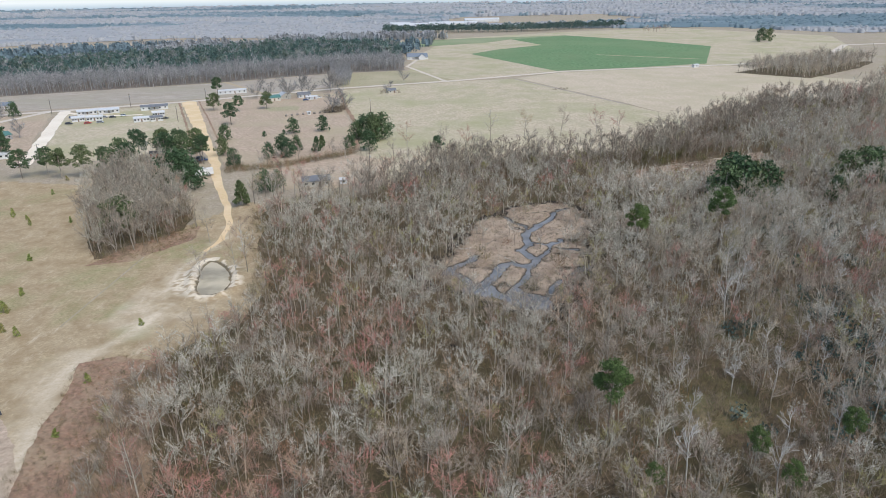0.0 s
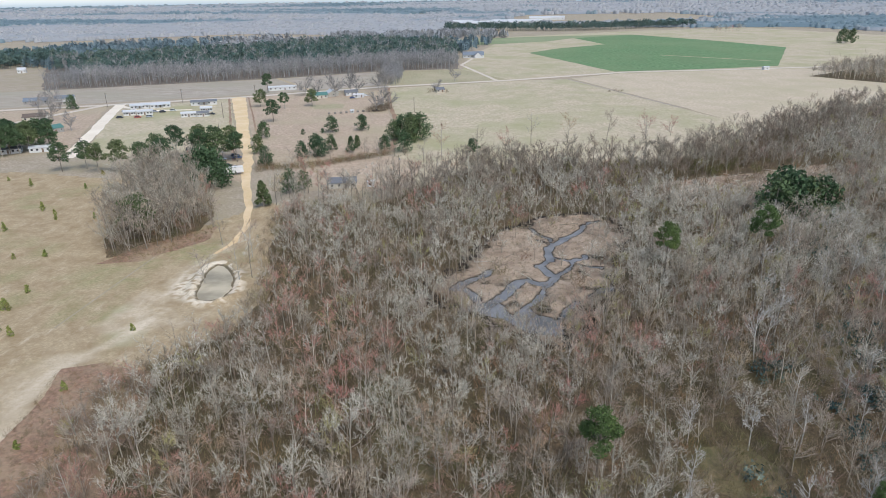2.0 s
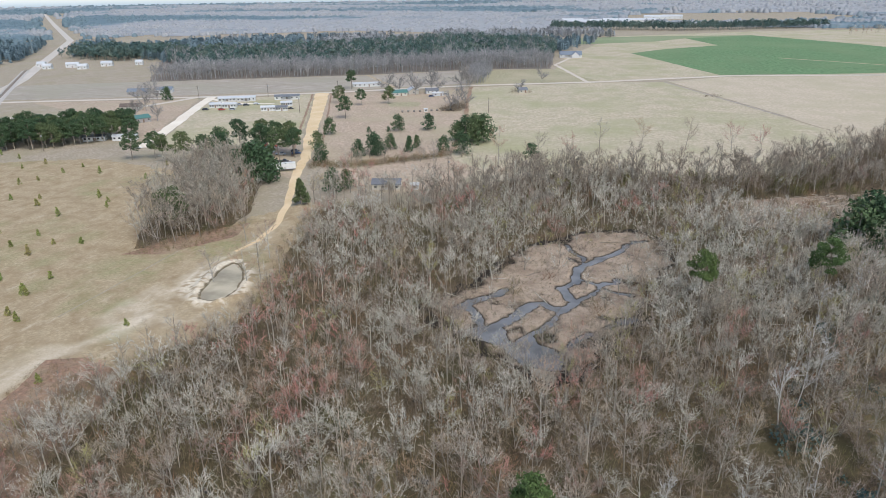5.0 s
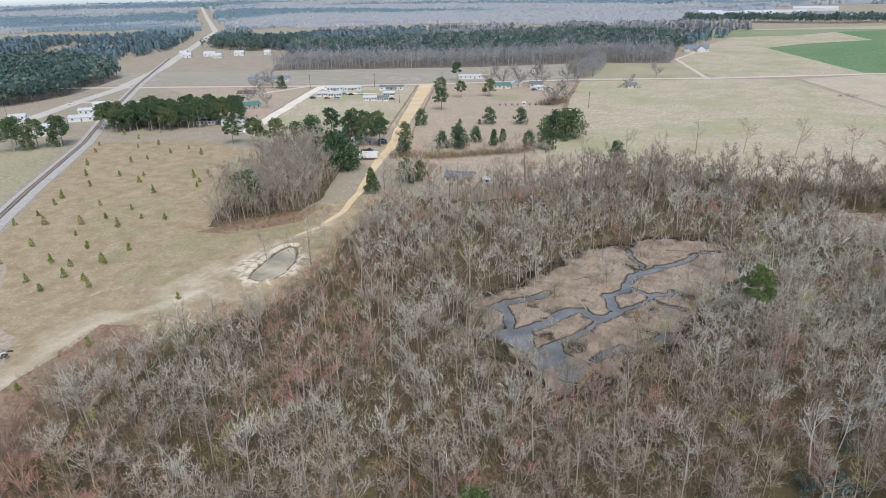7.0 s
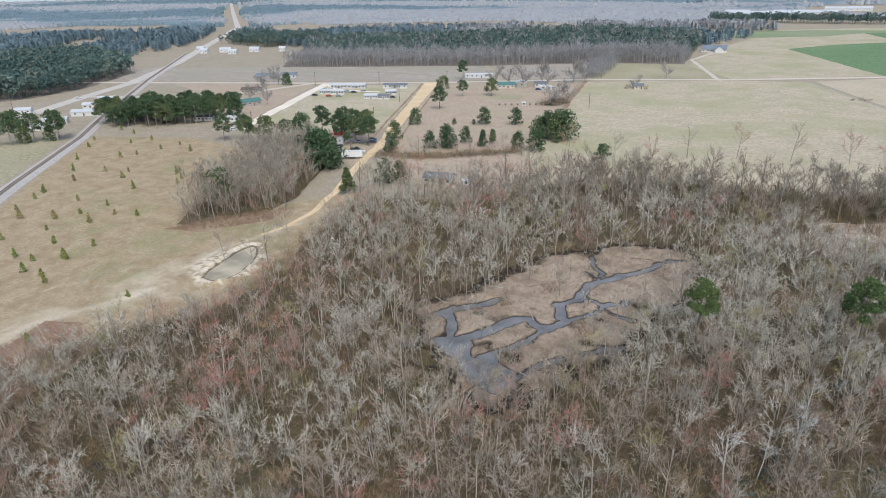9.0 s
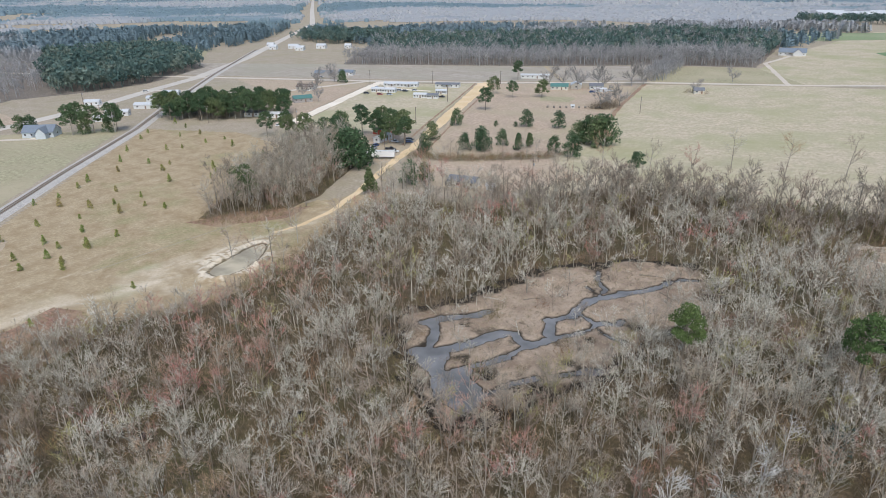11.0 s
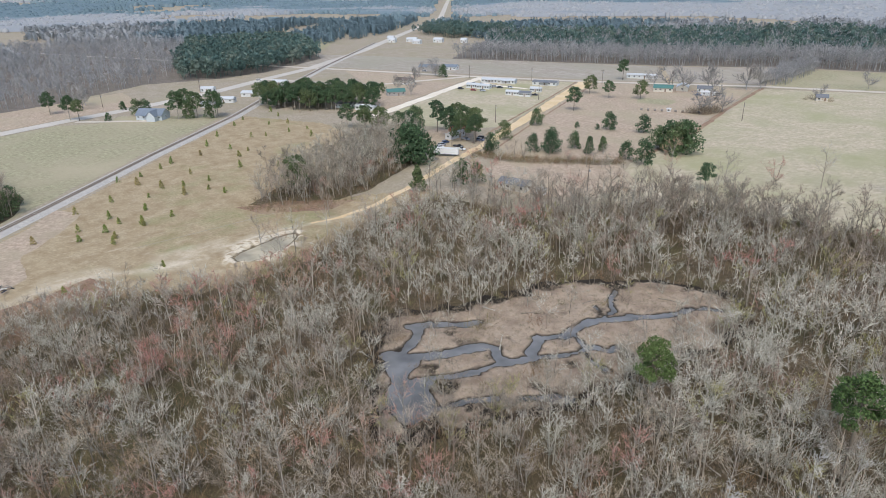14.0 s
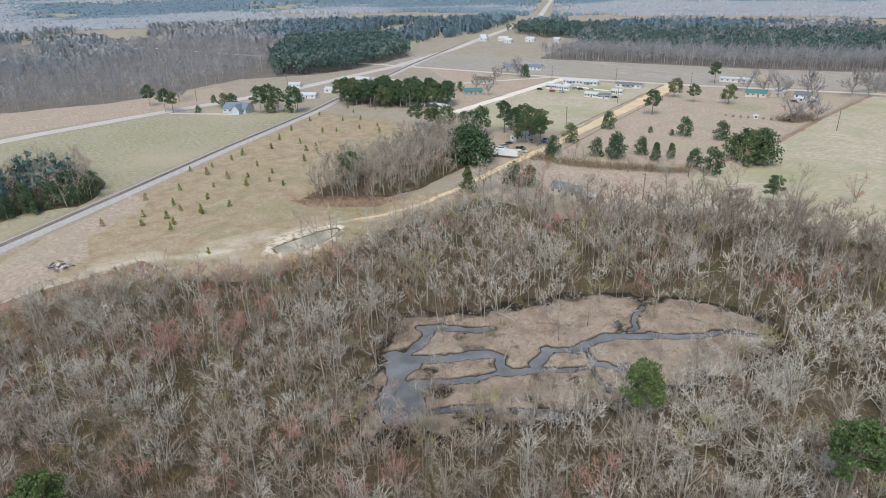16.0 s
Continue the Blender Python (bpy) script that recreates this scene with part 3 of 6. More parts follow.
strip("field_lane", [(180, 900), (290, 830)], 5.0, G_sand, 0.13, "bare strip in the wheat", "lane", amp=0.8)
strip("house_drive", [(-340, 190), (-320, 214), (-309, 224)], 4.5, G_paved, 0.13, "pale house drive", "drive", amp=0.4)
strip("far_road", [(420, 800), (560, 1010), (900, 1100), (1500, 1150)], 9.0, G_paved, 0.15, "pale distant road", amp=0.4)
strip("far_road", [(-424, 357), (-330, 398), (-306, 490)], 6.0, G_paved, 0.13, "pale side road", amp=0.4)


def basin(name, x0, x1, y0, y1, step, height, keep, mat, label, category):
    """A sheet of ground whose height follows a function of the plan."""
    xs, ys = np.arange(x0, x1, step), np.arange(y0, y1, step)
    X, Y = np.meshgrid(xs, ys, indexing="ij")
    Z = height(X, Y)
    K = keep(X, Y)
    idx = np.arange(X.size).reshape(X.shape)
    F = np.stack([idx[:-1, :-1], idx[1:, :-1], idx[1:, 1:], idx[:-1, 1:]], -1).reshape(-1, 4)
    F = F[K.ravel()[F].all(1)]
    used = np.unique(F)
    remap = np.zeros(X.size, int)
    remap[used] = np.arange(len(used))
    V = np.stack([X.ravel(), Y.ravel(), Z.ravel()], 1)[used]
    ob = new(name, np_mesh(name, V, remap[F], mat))
    for p in ob.data.polygons:
        p.use_smooth = True
    return tagged(ob, label, category, kind="structure")


def creek_dist(X, Y):
    """Metres to the nearest open water of the marsh, negative on the water."""
    d = line_dist(X, Y, POOL, True) * np.where(inside(X, Y, POOL), -1, 1)
    for pts, half in CHANNELS:
        d = np.minimum(d, line_dist(X, Y, pts) - 0.82 * half)
    return d + 0.9 * (soft_noise(X, Y, 2.5, 4) - 0.5) + 0.7 * (soft_noise(X, Y, 1.0, 5) - 0.5)


def marsh_height(X, Y):
    d = creek_dist(X, Y)
    land = 0.48 + 0.42 * soft_noise(X, Y, 4, 1) * soft_noise(X, Y, 1.3, 2)
    wet = np.clip((soft_noise(X, Y, 6, 11) - 0.6) * 3, 0, 1) * 0.22 * np.clip(1.6 - d / 7, 0, 1)
    for x, y, r in MUD:
        wet = np.maximum(wet, 0.27 * np.clip(2.2 - 2 * (np.hypot(X - x, Y - y) + 1.6 * (soft_noise(X, Y, 1.8, 12) - 0.5)) / r, 0, 1))
    rim = np.clip((line_dist(X, Y, MARSH, True) * np.where(inside(X, Y, MARSH), 1, -1) + 4 + 6 * (soft_noise(X, Y, 3, 19) - 0.5)) / 7, 0, 1)
    return np.clip(0.27 + 0.25 * d, 0.0, np.maximum(land - wet, 0.30)) * rim


def marsh_keep(X, Y):
    return line_dist(X, Y, MARSH, True) * np.where(inside(X, Y, MARSH), -1, 1) < 5


basin("marsh", -20, 62, 146, 268, 0.5, marsh_height, marsh_keep, M_marsh, "flattened tan reed bed cut by dark channels", "marsh")
basin("swamp_water", -20, 62, 146, 268, 0.8, lambda X, Y: np.full(X.shape, 0.27), lambda X, Y: creek_dist(X, Y) < 1.3, M_creek, "still swamp creek water, its grey partly painted sky reflection", "water")


def pond_dist(X, Y):
    return line_dist(X, Y, POND, True) * np.where(inside(X, Y, POND), -1, 1)


def meadow_height(X, Y):
    """Flat grass that rises to a low clumpy spoil bank round the dug pond."""
    d = pond_dist(X, Y) + 0.7 * (soft_noise(X, Y, 2, 8) - 0.5)
    bank = np.exp(-((d - 2.0) / 1.5) ** 2) * (0.55 + 0.7 * soft_noise(X, Y, 1.6, 9))
    clods = 0.22 * np.clip(soft_noise(X, Y, 1.1, 10) - 0.45, 0, 1) * np.exp(-np.clip(d, 0, 99) / 6)
    return 0.03 + bank + clods * (d > 0)


def meadow_wet_shade(X, Y):
    """Wet dark mud on the pond's inner slope, coloured darker for the bank's shade too."""
    d = pond_dist(X, Y) + 0.8 * (soft_noise(X, Y, 1.5, 18) - 0.5)
    return np.clip(1.3 - np.abs(d) / 0.65, 0, 1)


def meadow_sand(X, Y):
    """How bare the sandy soil lies, 0 to 1."""
    d = pond_dist(X, Y)
    n, f = soft_noise(X, Y, 5, 13), soft_noise(X, Y, 1.3, 14)
    ring = np.exp(-np.clip(d - 1.0, 0, 99) / 2.2) * (d > 0.4) * (0.45 + 1.1 * (f > 0.42))
    lee = np.exp(-np.hypot((X + 77) / 6.5, (Y - 184) / 9.5) ** 2) * (0.25 + 1.3 * (f > 0.52))
    worn = np.exp(-np.hypot((X + 80) / 15, (Y - 166) / 17) ** 2) * 0.42
    sand = np.maximum(np.maximum(ring, lee), worn)
    for pts, half in TRACKS:
        ld = line_dist(X, Y, pts)
        sand = np.maximum(sand, 0.52 * np.exp(-(ld / half) ** 2))
        sand = np.maximum(sand, 0.34 * np.exp(-(ld / (3.2 * half)) ** 2))
    return np.clip(sand * (0.45 + 0.55 * n + 0.5 * f) + 0.18 * (n - 0.5), 0, 1)


def meadow_olive(X, Y):
    """How green the thin winter grass is, 0 to 1."""
    o = 0.9 * np.clip(soft_noise(X, Y, 26, 15) * 0.6 + soft_noise(X, Y, 8, 16) * 0.4 - 0.5, 0, 1) * 1.6
    for x, y in OLIVE_SPOTS:
        o = np.maximum(o, 0.62 * np.exp(-(np.hypot(X - x, (Y - y) * 0.8) / 7) ** 2))
    return np.clip(o * (0.5 + soft_noise(X, Y, 2.2, 17)), 0, 1)


MEADOW = [(-50, 78), (-62, 138), (-46, 160), (-46, 200), (-62, 240), (-84, 266), (-98, 240), (-112, 205), (-132, 226), (-152, 288), (-228, 300), (-285, 274), (-225, 208), (-160, 142), (-125, 105), (-90, 74)]


def meadow(name, x0, x1, y0, y1, step, keep, label):
    ob = basin(name, x0, x1, y0, y1, step, meadow_height, keep, M_meadow, label, "ground")
    co = np.zeros(len(ob.data.vertices) * 3, np.float32)
    ob.data.vertices.foreach_get("co", co)
    co = co.reshape(-1, 3)
    for key, f in (("sand", meadow_sand), ("olive", meadow_olive), ("wet", meadow_wet_shade)):
        ob.data.attributes.new(key, "FLOAT", "POINT").data.foreach_set("value", f(co[:, 0], co[:, 1]).astype(np.float32))


def by_pond(X, Y):
    return (X > -101.9) & (X < -45.9) & (Y > 153.9) & (Y < 216.1)


meadow("meadow", -288, -44, 72, 302, 2.0, lambda X, Y: inside(X, Y, MEADOW) & ~((X > -101) & (X < -47) & (Y > 155) & (Y < 215)), "dry tan and olive grass crossed by a sandy track")
meadow("pond_bank", -102, -45.5, 154, 216.5, 0.6, lambda X, Y: by_pond(X, Y) & inside(X, Y, MEADOW), "pale clumpy sand bank dug round the pond in dry grass")
patch("pond_water", POND, M_pond, 0.16, "shallow silty grey tan pond water", "water", 2, 0.5)

# railway on its ballast
bed = ragged(RAIL, 8, 0.0, closed=False)
V, F = [], []
for i, (x, y) in enumerate(bed):
    a, b = bed[max(0, i - 1)], bed[min(len(bed) - 1, i + 1)]
    d = Vector((b[0] - a[0], b[1] - a[1])).normalized()
    for off, z in ((4.2, 0.02), (2.0, 0.7), (-2.0, 0.7), (-4.2, 0.02)):
        V.append((x - d.y * off, y + d.x * off, z))
    if i:
        k = 4 * i
        F += [(k - 4 + j, k + j, k + j + 1, k - 3 + j) for j in range(3)]
ballast = tagged(new("railway", np_mesh("railway", V, F, G_ballast)), "single railway track on pale grey ballast", "railway", kind="structure")
for side in (0.72, -0.72):
    V, F = [], []
    for i, (x, y) in enumerate(bed):
        a, b = bed[max(0, i - 1)], bed[min(len(bed) - 1, i + 1)]
        d = Vector((b[0] - a[0], b[1] - a[1])).normalized()
        for off, z in ((0.05, 0.84), (0.04, 1.0), (-0.04, 1.0), (-0.05, 0.84)):
            V.append((x - d.y * (side + off), y + d.x * (side + off), z))
        if i:
            k = 4 * i
            F += [(k - 4 + j, k + j, k + j + 1, k - 3 + j) for j in range(3)]
    part("rail", np_mesh("rail", V, F, M_rail), M_rail, ballast, "rusty steel rail")
tie_v, tie_f = [], []
cube_v = np.array([(x, y, z) for x in (-0.5, 0.5) for y in (-0.5, 0.5) for z in (-0.5, 0.5)])
cube_f = np.array([(0, 1, 3, 2), (4, 6, 7, 5), (0, 4, 5, 1), (2, 3, 7, 6), (0, 2, 6, 4), (1, 5, 7, 3)])
for (x1, y1), (x2, y2) in zip(RAIL[:-1], RAIL[1:]):
    L = math.hypot(x2 - x1, y2 - y1)
    a = math.atan2(y2 - y1, x2 - x1)
    for i in range(int(L / 0.75)):
        s = i * 0.75 / L
        p = cube_v * (0.24, 2.5, 0.18)
        p = np.stack([p[:, 0] * math.cos(a) - p[:, 1] * math.sin(a) + x1 + (x2 - x1) * s, p[:, 0] * math.sin(a) + p[:, 1] * math.cos(a) + y1 + (y2 - y1) * s, p[:, 2] + 0.76], 1)
        tie_f.append(cube_f + 8 * len(tie_v))
        tie_v.append(p)
tagged(part("ties", np_mesh("ties", np.concatenate(tie_v), np.concatenate(tie_f), M_tie), M_tie, ballast, "weathered wooden ties"), kind="stuff")


# ---- plants ----
def cone_tube(p, q, r0, r1, n):
    p, q = np.asarray(p, float), np.asarray(q, float)
    d = q - p
    d /= np.linalg.norm(d) + 1e-9
    u = np.cross(d, (0.3, 0.9, 0.31))
    u /= np.linalg.norm(u)
    w = np.cross(d, u)
    a = np.arange(n) * 2 * np.pi / n
    ring = np.cos(a)[:, None] * u + np.sin(a)[:, None] * w
    V = np.concatenate([p + ring * r0, q + ring * r1])
    i = np.arange(n)
    j = (i + 1) % n
    F = np.concatenate([np.stack([i, j, j + n], 1), np.stack([i, j + n, i + n], 1)])
    return V, F


def joined(pieces):
    V, F, k = [], [], 0
    for v, f in pieces:
        V.append(v)
        F.append(np.asarray(f) + k)
        k += len(v)
    return np.concatenate(V), np.concatenate(F)


def slivers(rng, at, way, length, width):
    """Thin twigs, one narrow triangle each."""
    n = len(at)
    side = np.cross(way, rng.normal(size=(n, 3)))
    side /= np.linalg.norm(side, axis=1)[:, None] + 1e-9
    tip = at + way * length[:, None]
    V = np.stack([at - side * width / 2, at + side * width / 2, tip], 1).reshape(-1, 3)
    return V, np.arange(3 * n).reshape(-1, 3)


def unit(v):
    return v / (np.linalg.norm(v, axis=-1, keepdims=True) + 1e-9)


def crown_tree(seed, h, reach, limbs=11, low=0.38, side=5, fine=9, tw=0.05, stems=1):
    """A leafless swamp hardwood: straight thin stems, rising limbs and a rounded haze of fine twigs."""
    rng = np.random.RandomState(seed)
    mid = np.array((*(rng.normal(size=2) * 0.03 * h), h * (0.5 + 0.5 * low)))
    tall = h - mid[2]
    trunk, at, way, ln, wd = [], [], [], [], []
    bases, tops = [], []
    for k in range(stems):
        a = rng.rand() * 6.283
        b = np.array((math.cos(a), math.sin(a), 0)) * (0.25 * (stems > 1))
        top = mid + np.array((*(rng.normal(size=2) * 0.12 * reach * stems), tall * 0.55))
        knee = b + (top - b) * 0.45 + np.array((*(rng.normal(size=2) * 0.012 * h), 0))
        trunk += [cone_tube(b - (0, 0, 0.3), knee, 0.012 * h, 0.0085 * h, 4), cone_tube(knee, top, 0.0085 * h, 0.003 * h, 3)]
        bases.append(knee)
        tops.append(top)
    for i in range(limbs):
        k = i % stems
        g = i * 2.4 + rng.normal() * 0.4
        z = -0.55 + 1.5 * ((i * 0.618 + rng.rand() * 0.3) % 1)
        flat = math.sqrt(max(0.05, 1 - min(1, abs(z)) ** 2))
        end = mid + np.array((math.cos(g) * flat * reach, math.sin(g) * flat * reach, z * tall)) * (0.72 + 0.4 * rng.rand())
        run = math.hypot(end[0] - mid[0], end[1] - mid[1])
        zs = min(max(end[2] - run * (0.8 + 0.7 * rng.rand()), low * h * 0.75), tops[k][2] * 0.98)
        s = (zs - bases[k][2]) / (tops[k][2] - bases[k][2])
        p = bases[k] + (tops[k] - bases[k]) * s
        bend = (p + end) / 2 + np.array((0, 0, -0.08 * run)) + rng.normal(size=3) * 0.06 * reach
        r = 0.0042 * h * (1.25 - zs / h) + 0.3 * tw
        trunk += [cone_tube(p, bend, r, r * 0.65, 3), slivers(rng, bend[None], unit(end - bend)[None], np.array([np.linalg.norm(end - bend) * 1.15]), 1.5 * r)]
        out = unit(end - p)
        for j in range(side):
            u = 0.35 + 0.65 * (j + rng.rand()) / side
            q = p + (bend - p) * u * 2 if u < 0.5 else bend + (end - bend) * (u - 0.5) * 2
            e = unit(out + rng.normal(size=3) * 0.55 + (0, 0, 0.25))
            l2 = reach * (0.28 + 0.3 * rng.rand())
            at.append(q)
            way.append(e)
            ln.append(l2)
            wd.append(tw * 1.35)
            for m in range(fine):
                at.append(q + e * l2 * (0.15 + 0.85 * rng.rand()))
                way.append(e + rng.normal(size=3) * 0.6 + (0, 0, 0.2))
                ln.append(0.36 + 0.6 * rng.rand())
                wd.append(tw)
    return joined(trunk), slivers(rng, np.array(at), unit(np.array(way)), np.array(ln), np.array(wd)[:, None])


def thin_tree(seed, h, spread, n=21, tw=0.36):
    """A leafless tree for far rows."""
    rng = np.random.RandomState(seed)
    a = rng.rand(n) * 2 * np.pi
    s = 0.28 + 0.5 * rng.rand(n)
    at = np.stack([rng.normal(size=n) * 0.2, rng.normal(size=n) * 0.2, h * s], 1)
    way = unit(np.stack([np.cos(a), np.sin(a), 0.5 + 0.9 * rng.rand(n)], 1))
    reach = spread * (0.6 + 0.9 * rng.rand(n))
    twig = slivers(rng, at, way, reach, tw * 0.6)
    at2 = np.concatenate([at + way * reach[:, None] * k for k in (0.35, 0.7)])
    way2 = unit(np.concatenate([way, way]) + rng.normal(size=(2 * n, 3)) * 0.7 + (0, 0, 0.2))
    twig2 = slivers(rng, at2, way2, spread * (0.35 + 0.45 * rng.rand(2 * n)), tw)
    return joined([cone_tube((0, 0, -0.2), (0, 0, h * 0.8), 0.012 * h, 0.004 * h, 4), twig, twig2])


def tufts(rng, centre, radius, n, size, flat=0.75):
    """Needle tufts: small triangles over a lobe."""
    d = unit(rng.normal(size=(n, 3)))
    d[:, 2] *= flat
    c = centre + d * radius * (0.55 + 0.5 * rng.rand(n))[:, None]
    u = unit(rng.normal(size=(n, 3)))
    w = unit(np.cross(u, d + rng.normal(size=(n, 3)) * 0.4))
    k = (size * (0.6 + 0.8 * rng.rand(n)))[:, None]
    V = np.stack([c - u * k * 0.5, c + u * k * 0.5, c + w * k], 1).reshape(-1, 3)
    return V, np.arange(3 * n).reshape(-1, 3)


def pine_tree(seed, h, wide, base=0.45, lobes=13, n=42, size=0.75, cone=0.0, lobe=0.42, flat=0.75):
    """A pine: bare tapered trunk, short limbs, a crown of needle lobes. cone 1: pointed to the top."""
    rng = np.random.RandomState(seed)
    trunk = [cone_tube((0, 0, -0.3), (0, 0, h * 0.5), 0.017 * h, 0.012 * h, 6), cone_tube((0, 0, h * 0.5), (0, 0, h * 0.96), 0.012 * h, 0.003 * h, 6)]
    crown = []
    for i in range(lobes):
        s = (i + 0.6 * rng.rand()) / lobes
        z = h * (base + (0.97 - base) * s)
        a = i * 2.4 + rng.normal() * 0.5
        reach = wide * (1 - s * cone) * (0.45 + 0.45 * rng.rand()) * (0.75 + 0.25 * math.sin(math.pi * min(1, s + 0.25)) if cone < 0.5 else 1) * (1 if s < 0.85 else 0.5)
        c = np.array((math.cos(a) * reach, math.sin(a) * reach, z))
        trunk.append(cone_tube((0, 0, z - 0.12 * reach), c, 0.005 * h, 0.002 * h, 3))
        crown.append(tufts(rng, c, wide * (lobe - 0.2 * s * cone) * (0.8 + 0.4 * rng.rand()), n, size, flat))
    return joined(trunk), joined(crown)


def plain_pine(seed, h, wide):
    """A pine for far rows."""
    rng = np.random.RandomState(seed)
    lobes = [tufts(rng, np.array((rng.normal() * wide * 0.4, rng.normal() * wide * 0.4, h * (0.42 + 0.08 * i))), wide * (0.62 - 0.05 * i), 13, 1.7) for i in range(7)]
    return joined([cone_tube((0, 0, -0.2), (0, 0, h * 0.9), 0.014 * h, 0.004 * h, 4)] + lobes)


def shrub_mesh(seed, h, wide, n=46, tw=0.06):
    rng = np.random.RandomState(seed)
    at = np.stack([rng.normal(size=n) * wide * 0.3, rng.normal(size=n) * wide * 0.3, rng.rand(n) * h * 0.55], 1)
    way = unit(np.stack([rng.normal(size=n) * 0.6, rng.normal(size=n) * 0.6, 0.5 + rng.rand(n)], 1))
    return slivers(rng, at, way, h * (0.35 + 0.5 * rng.rand(n)), tw)


def scatter(poly, gap, seed, jitter=0.45):
    """Places on a shaken grid within a polygon."""
    rng = np.random.RandomState(seed)
    xs, ys = [p[0] for p in poly], [p[1] for p in poly]
    X, Y = np.meshgrid(np.arange(min(xs), max(xs), gap), np.arange(min(ys), max(ys), gap))
    X, Y = X.ravel() + rng.uniform(-jitter, jitter, X.size) * gap, Y.ravel() + rng.uniform(-jitter, jitter, Y.size) * gap
    k = inside(X, Y, poly)
    return X[k], Y[k]


def mass(name, kinds, X, Y, S, pick, tone, mat, label, category, seed=0):
    """Many plants of no countable number, joined into one sheet of geometry."""
    rng = np.random.RandomState(seed)
    V, F, T, k = [], [], [], 0
    bark = rng.choice((0.13, 0.24, 0.27, 0.34, 0.54, 0.80), len(X))
    for i in range(len(X)):
        v, f, *stem = kinds[pick[i]]
        a = rng.rand() * 6.283
        c, s = math.cos(a) * S[i], math.sin(a) * S[i]
        V.append(np.stack([v[:, 0] * c - v[:, 1] * s + X[i], v[:, 0] * s + v[:, 1] * c + Y[i], v[:, 2] * S[i] * (0.9 + 0.2 * rng.rand())], 1).astype(np.float32))
        F.append(f + k)
        t = np.full(len(v), tone[i], np.float32)
        if stem:
            t[:stem[0]] = bark[i]
        T.append(t)
        k += len(v)
    ob = new(name, np_mesh(name, np.concatenate(V), np.concatenate(F), mat, np.concatenate(T)))
    return tagged(ob, label, category, kind="stuff")


def plant_proto(name, tree, mats, label, category, group):
    root = thing(name, Matrix(), label, category, group)
    part("trunk", np_mesh("trunk", *tree[0], mats[0]), None, root)
    part("crown", np_mesh("crown", *tree[1], mats[1]), None, root)
    return {"root": root, "used": False}


def plant(proto, x, y, turn, scale, label=""):
    if not proto["used"]:
        proto["used"] = True
        proto["root"].matrix_basis = pose(x, y, 0, 0, 0, turn)
        ob = proto["root"]
    else:
        ob = copy_thing(proto["root"], pose(x, y, 0, 0, 0, turn) @ Matrix.Scale(scale, 4))
    if label:
        ob["label"] = label
    return ob


# ---- woodland ----
rng = np.random.RandomState(11)
NEAR_WOOD = [(-82, 70), (80, 70), (180, 190), (260, 330), (230, 440), (215, 490), (100, 380), (-90, 330)]
X, Y = scatter(NEAR_WOOD, 4.0, 1, 0.5)
ok = inside(X, Y, FOREST) & (pond_dist(X, Y) > 7) & ~inside(X, Y, WET_CLEARING)
md = line_dist(X, Y, MARSH, True) * np.where(inside(X, Y, MARSH), -1, 1)
ok &= (creek_dist(X, Y) > 0.8) | (inside(X, Y, POOL) & (Y < 174) & (rng.rand(len(X)) < 0.5))
ok &= rng.rand(len(X)) < np.clip(0.92 + md * 0.10 + 0.25 * (X + 0.35 * Y > 112) + 0.75 * (X + 0.8 * Y < 172), 0.12, 1)
ok &= np.hypot(X - 58, (Y - 118) * 0.9) > 9 + 6 * (soft_noise(X, Y, 6, 71) - 0.5)
ok &= soft_noise(X, Y, 12, 21) * 0.7 + soft_noise(X, Y, 5, 22) * 0.3 > 0.24
for x, y in WOOD_POOLS:
    ok &= np.hypot(X - x, Y - y) > 2.2
X, Y = X[ok], Y[ok]
order = np.argsort(line_dist(X, Y, [(0, 100), (88, 186)]), kind="stable")
X, Y = X[order], Y[order]
count = len(X)
md = line_dist(X, Y, MARSH, True) * np.where(inside(X, Y, MARSH), -1, 1)
# lichen-grey, brown, tan, red-budded and olive trees in loose drifts
pale = soft_noise(X, Y, 11, 30) + 0.7 * (rng.rand(count) - 0.5) + 0.16 * (Y > 195) - 0.28 * (X + 0.2 * Y > 92) * (Y < 185) - 0.22 * (line_dist(X, Y, FOREST[13:21]) < 38) > 0.52
tone_map = np.where(pale, rng.choice((0.0, 0.06, 0.12, 0.38, 0.42), count), rng.choice((0.2, 0.28, 0.33, 0.52, 0.55, 0.62, 0.72, 0.76, 0.80), count) + rng.uniform(-0.03, 0.03, count))
ruddy = soft_noise(X, Y, 18, 31) + 0.75 * rng.rand(count) + 0.22 * (X < 14) * (Y < 170) - 0.2 * (X > 30)
tone_map = np.where(ruddy > 1.2, 0.85 + 0.10 * rng.rand(count), tone_map)
tone_map = np.where(rng.rand(count) < 0.05, 1.0, tone_map)
tone_map = np.where((line_dist(X, Y, FOREST[13:21]) < 34) & (rng.rand(count) < 0.8), rng.choice((0.24, 0.27, 0.3, 0.54, 0.8), count), tone_map)
size = rng.uniform(0.62, 1.15, count) * (0.85 + 0.35 * soft_noise(X, Y, 35, 32))
west = line_dist(X, Y, FOREST[:10])
north = line_dist(X, Y, FOREST[11:21])
size *= np.where(west < 10, 0.75, 1.0) * np.where(north < 30, 0.85, 1.0) * np.where(Y > 205, 1.1, 1.0) * np.where(md < 3, 0.74, 1.0)
